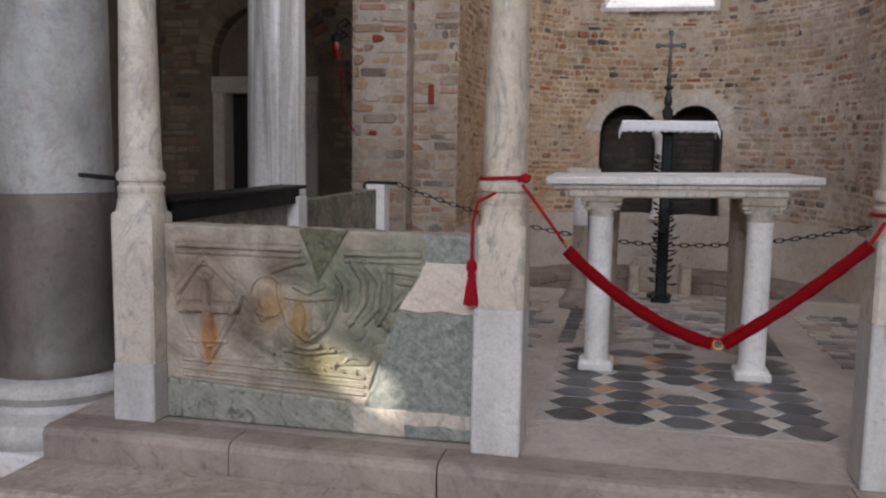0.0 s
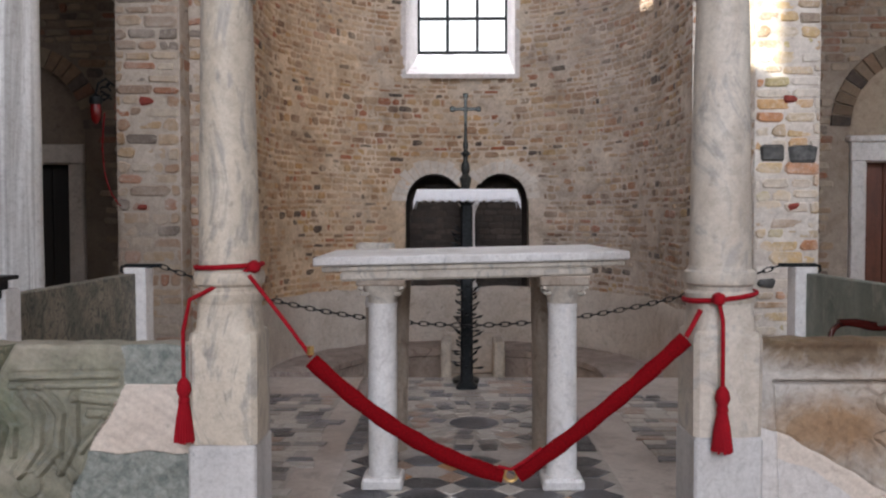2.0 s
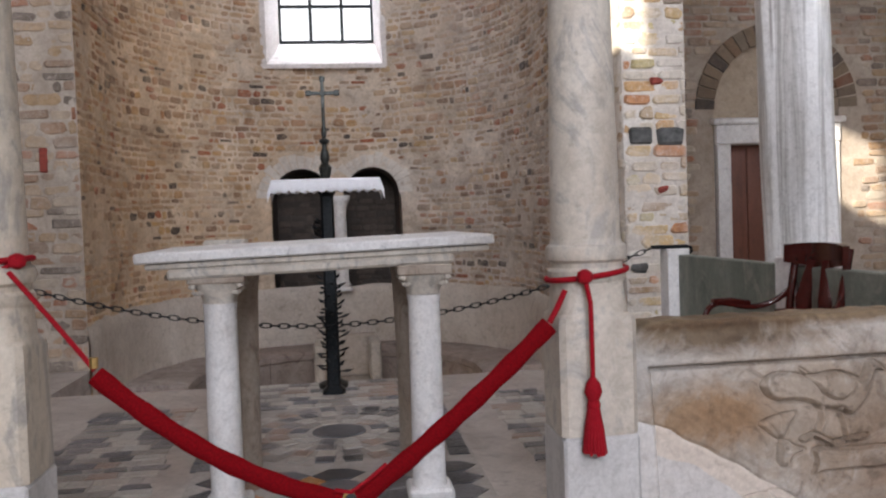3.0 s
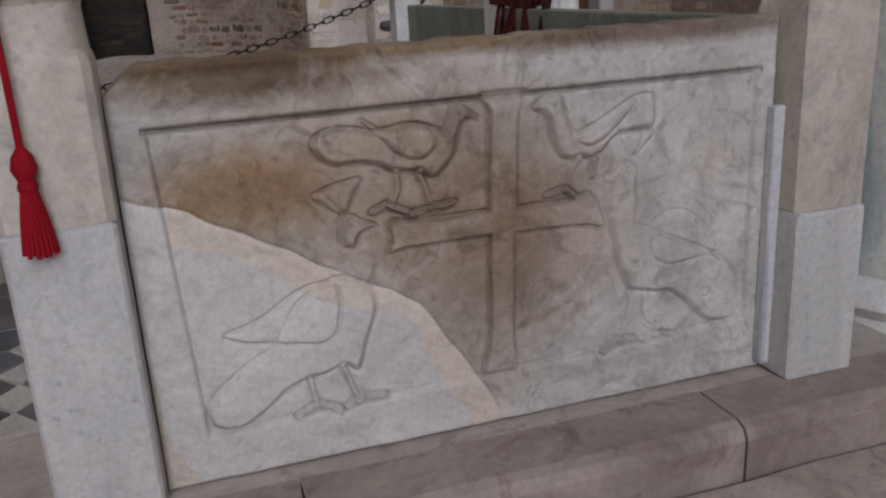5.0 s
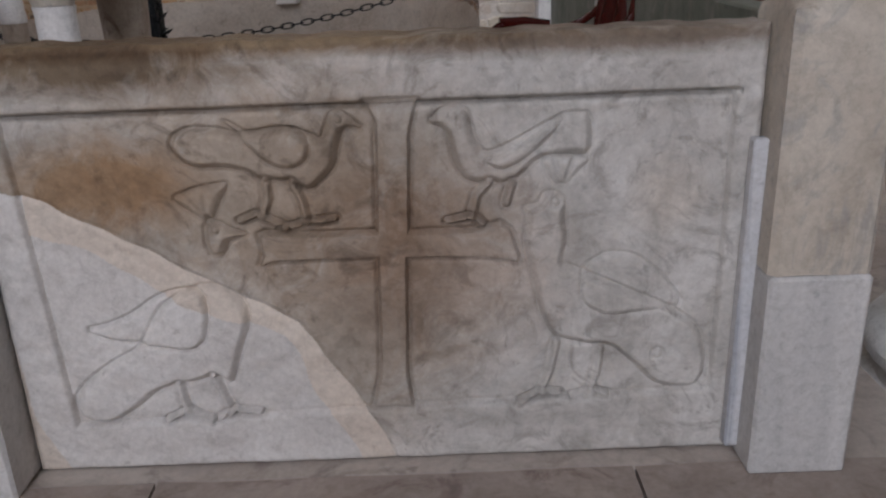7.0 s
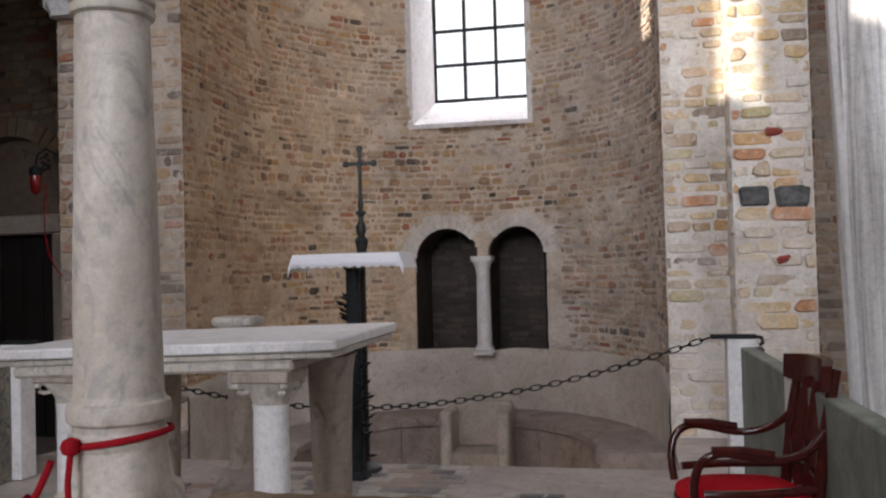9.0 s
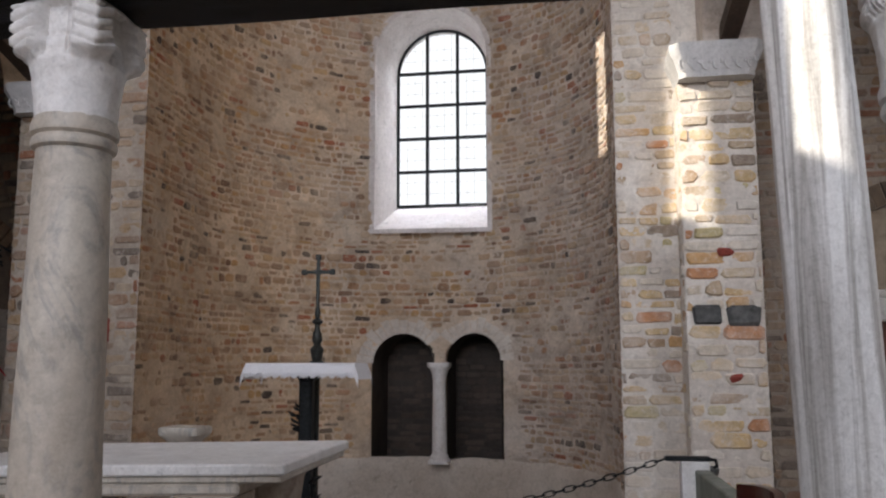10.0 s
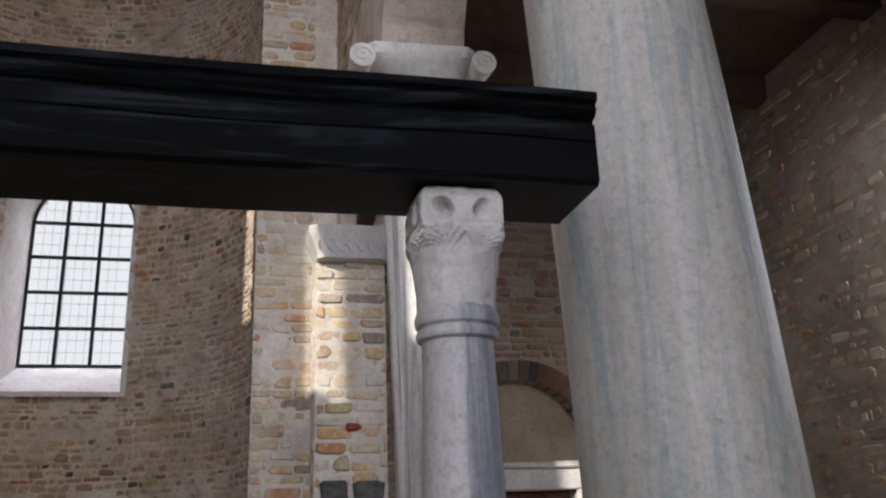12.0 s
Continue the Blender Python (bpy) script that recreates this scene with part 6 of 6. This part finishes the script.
# ---- armchair ----
chair = thing("armchair", "polished dark red bentwood armchair with a red seat", "chair", at=(2.05, 1.70, 0))
chair.rotation_euler = (0, 0, radians(-84))
part("seat", Shape().lathe([(0.19, 0.44), (0.225, 0.45), (0.23, 0.47), (0.20, 0.488), (0.10, 0.495), (0.001, 0.497)], 32, square=0.35), M_CHAIRSEAT, chair, "padded red seat", True)
part("seat_frame", Shape().lathe([(0.215, 0.40), (0.235, 0.405), (0.235, 0.445), (0.215, 0.45)], 32, square=0.35), M_CHAIR, chair, "", True)
for sx in (-1, 1):
    part("front_leg", Shape().tube([(sx * 0.20, -0.19, 0.0), (sx * 0.19, -0.185, 0.2), (sx * 0.19, -0.18, 0.42)], [0.014, 0.018, 0.021], 10), M_CHAIR, chair, "", True)
    part("rear_leg", Shape().tube([(sx * 0.19, 0.26, 0.0), (sx * 0.18, 0.22, 0.25), (sx * 0.18, 0.205, 0.45), (sx * 0.185, 0.235, 0.70), (sx * 0.19, 0.28, 0.93)], [0.016, 0.02, 0.022, 0.02, 0.018], 10), M_CHAIR, chair, "", True)
    arm = bezier((sx * 0.19, 0.235, 0.72), (sx * 0.26, 0.14, 0.60), (sx * 0.26, -0.04, 0.655), 8) + bezier((sx * 0.26, -0.10, 0.665), (sx * 0.26, -0.235, 0.67), (sx * 0.22, -0.20, 0.46), 8)
    part("arm", Shape().tube(arm, 0.015, 10), M_CHAIR, chair, "", True)
    part("arm_pad", Shape().tube([(sx * 0.26, -0.15, 0.672), (sx * 0.262, -0.05, 0.672), (sx * 0.258, 0.05, 0.655)], 0.018, 10), M_CHAIR, chair, "", True)
    part("side_rail", Shape().tube([(sx * 0.215, -0.17, 0.515), (sx * 0.235, -0.02, 0.52), (sx * 0.20, 0.2, 0.53)], 0.016, 10), M_CHAIR, chair, "", True)
    part("splat", Shape().tube([(sx * 0.06, 0.215, 0.48), (sx * 0.085, 0.235, 0.68), (sx * 0.05, 0.27, 0.87)], [0.020, 0.040, 0.026], 8, flat=0.35), M_CHAIR, chair, "", True)
crest = Shape()
pts = []
for i in range(17):
    a = -1 + i / 8
    x, y = a * 0.215, 0.285 - 0.05 * a * a
    t = 0.05 - 0.012 * a * a
    pts += [(x, y - 0.016, 0.905 - t * 1.3), (x, y + 0.014, 0.905 - t * 1.3), (x, y + 0.024, 0.905 + t), (x, y - 0.012, 0.905 + t)]
crest.quad_grid(pts, 17, 4, True)
crest.face((0, 1, 2, 3))
crest.face((64, 65, 66, 67))
part("crest_rail", crest, M_CHAIR, chair, "", True)
part("lower_rail", Shape().tube([(-0.18, 0.212, 0.56), (0, 0.232, 0.57), (0.18, 0.212, 0.56)], 0.013, 8), M_CHAIR, chair, "", True)

# ---- timber struts of the arcade ----
for side in (1, -1):
    st = thing("timber_strut", "dark oak strut rising from the pier impost under the arcade", "beam", "arcade struts", (side * 2.80, 4.78, 3.74))
    s = Shape().box(-0.065, 0.065, -1.55, 0.0, 0.0, 0.13, 0.008)
    s.v = [(x + side * 0.09 * (-y), y, z + 0.42 * (-y)) for x, y, z in s.v]
    part("timber", s.wobble(0.005, 6), M_BROWNWOOD, st)

# ---- hanging lamp with its wire on the north pier ----
lamp = thing("wall_lamp", "black iron bracket lamp with a red glass and a hanging wire", "lamp", at=(-2.99, 4.70, 0))
part("bracket", Shape().tube([(0.0, 0.10, 2.34), (-0.02, -0.02, 2.38), (-0.07, -0.06, 2.33), (-0.09, -0.06, 2.24)], 0.010, 8), M_IRON, lamp, "", True)
part("lantern", Shape().lathe([(0.01, 2.25), (0.05, 2.22), (0.055, 2.18), (0.045, 2.16)], 12, -0.09, -0.06), M_IRON, lamp, "", True)
part("red_glass", Shape().lathe([(0.042, 2.16), (0.046, 2.10), (0.036, 2.03), (0.012, 2.00)], 14, -0.09, -0.06), M_REDGLASS, lamp, "", True)
for k in range(5):
    a = k * 1.26
    part("iron_scroll", Shape().tube([(-0.02 + 0.05 * math.cos(a + j * 0.6), -0.03 + 0.03 * math.sin(a), 2.20 + 0.05 * k * 0.6 + 0.02 * math.sin(j)) for j in range(6)], 0.008, 6), M_IRON, lamp, "", True)
part("wire", Shape().tube(bezier((-0.05, 0.02, 2.1), (-0.12, 0.0, 1.5), (0.06, 0.06, 1.32), 14), 0.005, 6), M_CORD, lamp, "dark red wire", True)

# iron tie between the nave column and the screen post
tie = thing("iron_tie", "short black iron tie rod between column and post", "rod", at=(-2.52, 0.08, 1.03))
part("rod", Shape().tube([(-0.17, 0.08, 0.0), (0.0, 0.0, -0.004), (0.16, -0.05, -0.006)], 0.011, 8), M_IRON, tie, "", True)

# ---- inlaid floor ----
carpet = tagged(part("inlay_bed", Shape().box(-0.64, 0.66, 0.40, 4.0, -0.02, 0.0), M_GROUT), "mortar bed of the inlaid marble floor", kind="structure")


def flat_tile(pts2, z=0.004):
    s, n = Shape(), len(pts2)
    cx, cy = sum(p[0] for p in pts2) / n, sum(p[1] for p in pts2) / n
    s.v += [(x, y, -0.004) for x, y in pts2] + [(cx + (x - cx) * 0.96, cy + (y - cy) * 0.96, z) for x, y in pts2]
    for i in range(n):
        k = (i + 1) % n
        s.face((i, k, n + k, n + i))
    s.face(range(n, 2 * n))
    return s


j3 = lambda k=0.007: rnd.uniform(-k, k)
PW, PH = 0.252, 0.178
for r in range(8):
    for c in range(5):
        cx, cy = -0.61 + PW * (c + 0.5), 0.425 + PH * (r + 0.5)
        a, b = PW * 0.48, PH * 0.47
        hexa = [(-a, 0), (-a * 0.42, -b), (a * 0.42, -b), (a, 0), (a * 0.42, b), (-a * 0.42, b)]
        if rnd.random() < 0.05:
            continue
        part("dark_tile", flat_tile([(cx + x + j3(), cy + y + j3()) for x, y in hexa], 0.004 + j3(0.0015)), M_TILE_DARK, carpet)
    for c in range(6):
        if r == 7:
            continue
        cx, cy = -0.61 + PW * c, 0.425 + PH * (r + 1)
        a, b = PW * 0.26, PH * 0.46
        dia = [(-a, 0), (0, -b), (a, 0), (0, b)]
        if 0 < c < 5:
            part("pale_tile", flat_tile([(cx + x + j3(), cy + y + j3()) for x, y in dia], 0.004 + j3(0.0015)), M_TILE_LIGHT, carpet)
# ring of inlay round a medallion further in, with fans
MC = (0.02, 2.55)
part("medallion", flat_tile([(MC[0] + 0.15 * math.cos(a), MC[1] + 0.15 * math.sin(a)) for a in [2 * math.pi * i / 20 for i in range(20)]]), M_TILE_DARK, carpet)
for ring_r, count, w in ((0.225, 12, 0.045), (0.33, 16, 0.05), (0.44, 22, 0.05), (0.55, 26, 0.05)):
    for i in range(count):
        a = 2 * math.pi * (i + 0.5 * (count % 4 == 0)) / count
        da = math.pi / count * 0.86
        q = []
        for rr, aa in ((ring_r - w, a - da), (ring_r - w, a + da), (ring_r + w, a + da * 0.7), (ring_r + w, a - da * 0.7)):
            q.append((MC[0] + rr * math.cos(aa) + j3(0.006), MC[1] + rr * math.sin(aa) * 1.0 + j3(0.006)))
        if abs(q[0][0]) < 0.62 and 1.9 < q[0][1] < 3.2:
            part("inlay_tile", flat_tile(q, 0.004 + j3(0.001)), M_TILE_MIX, carpet)
for r in range(7):
    y = 3.18 + r * 0.115
    x = -0.62
    while x < 0.6:
        l = rnd.uniform(0.08, 0.2)
        part("inlay_tile", flat_tile([(x + j3(), y + j3()), (x + l - 0.012 + j3(), y + j3()), (x + l - 0.012 + j3(), y + 0.10 + j3()), (x + j3(), y + 0.10 + j3())]), M_TILE_MIX, carpet)
        x += l
for k in range(9):
    y = 1.95 + 0.135 * k
    for x in (0.60, -0.62):
        part("border_tile", flat_tile([(x - 0.05 + j3(), y + j3()), (x + 0.05 + j3(), y + j3()), (x + 0.05 + j3(), y + 0.115 + j3()), (x - 0.05 + j3(), y + 0.115 + j3())]), M_TILE_DARK, carpet)
side_bed = tagged(part("side_inlay_bed", Shape().box(0.93, 1.32, 1.75, 3.3, -0.02, 0.0).box(-1.42, -0.86, 1.2, 3.3, -0.02, 0.0), M_GROUT), "mortar bed of the side strips of inlaid floor", kind="structure")
for x0, x1, y0, y1 in ((0.95, 1.30, 1.77, 3.28), (-1.40, -0.88, 1.22, 3.28)):
    y = y0
    while y < y1:
        x = x0 - rnd.uniform(0, 0.05)
        hgt = rnd.uniform(0.075, 0.13)
        while x < x1 - 0.04:
            l = rnd.uniform(0.08, 0.19)
            part("inlay_tile", flat_tile([(x + j3(0.012), y + j3()), (x + l - 0.014 + j3(0.012), y + j3()), (x + l - 0.014 + j3(0.012), y + hgt - 0.014 + j3()), (x + j3(0.012), y + hgt - 0.014 + j3())]), M_TILE_MIX, side_bed)
            x += l
        y += hgt

# ---- stones of the walls ----
for job in STONE_JOBS:
    build_stones(*job)
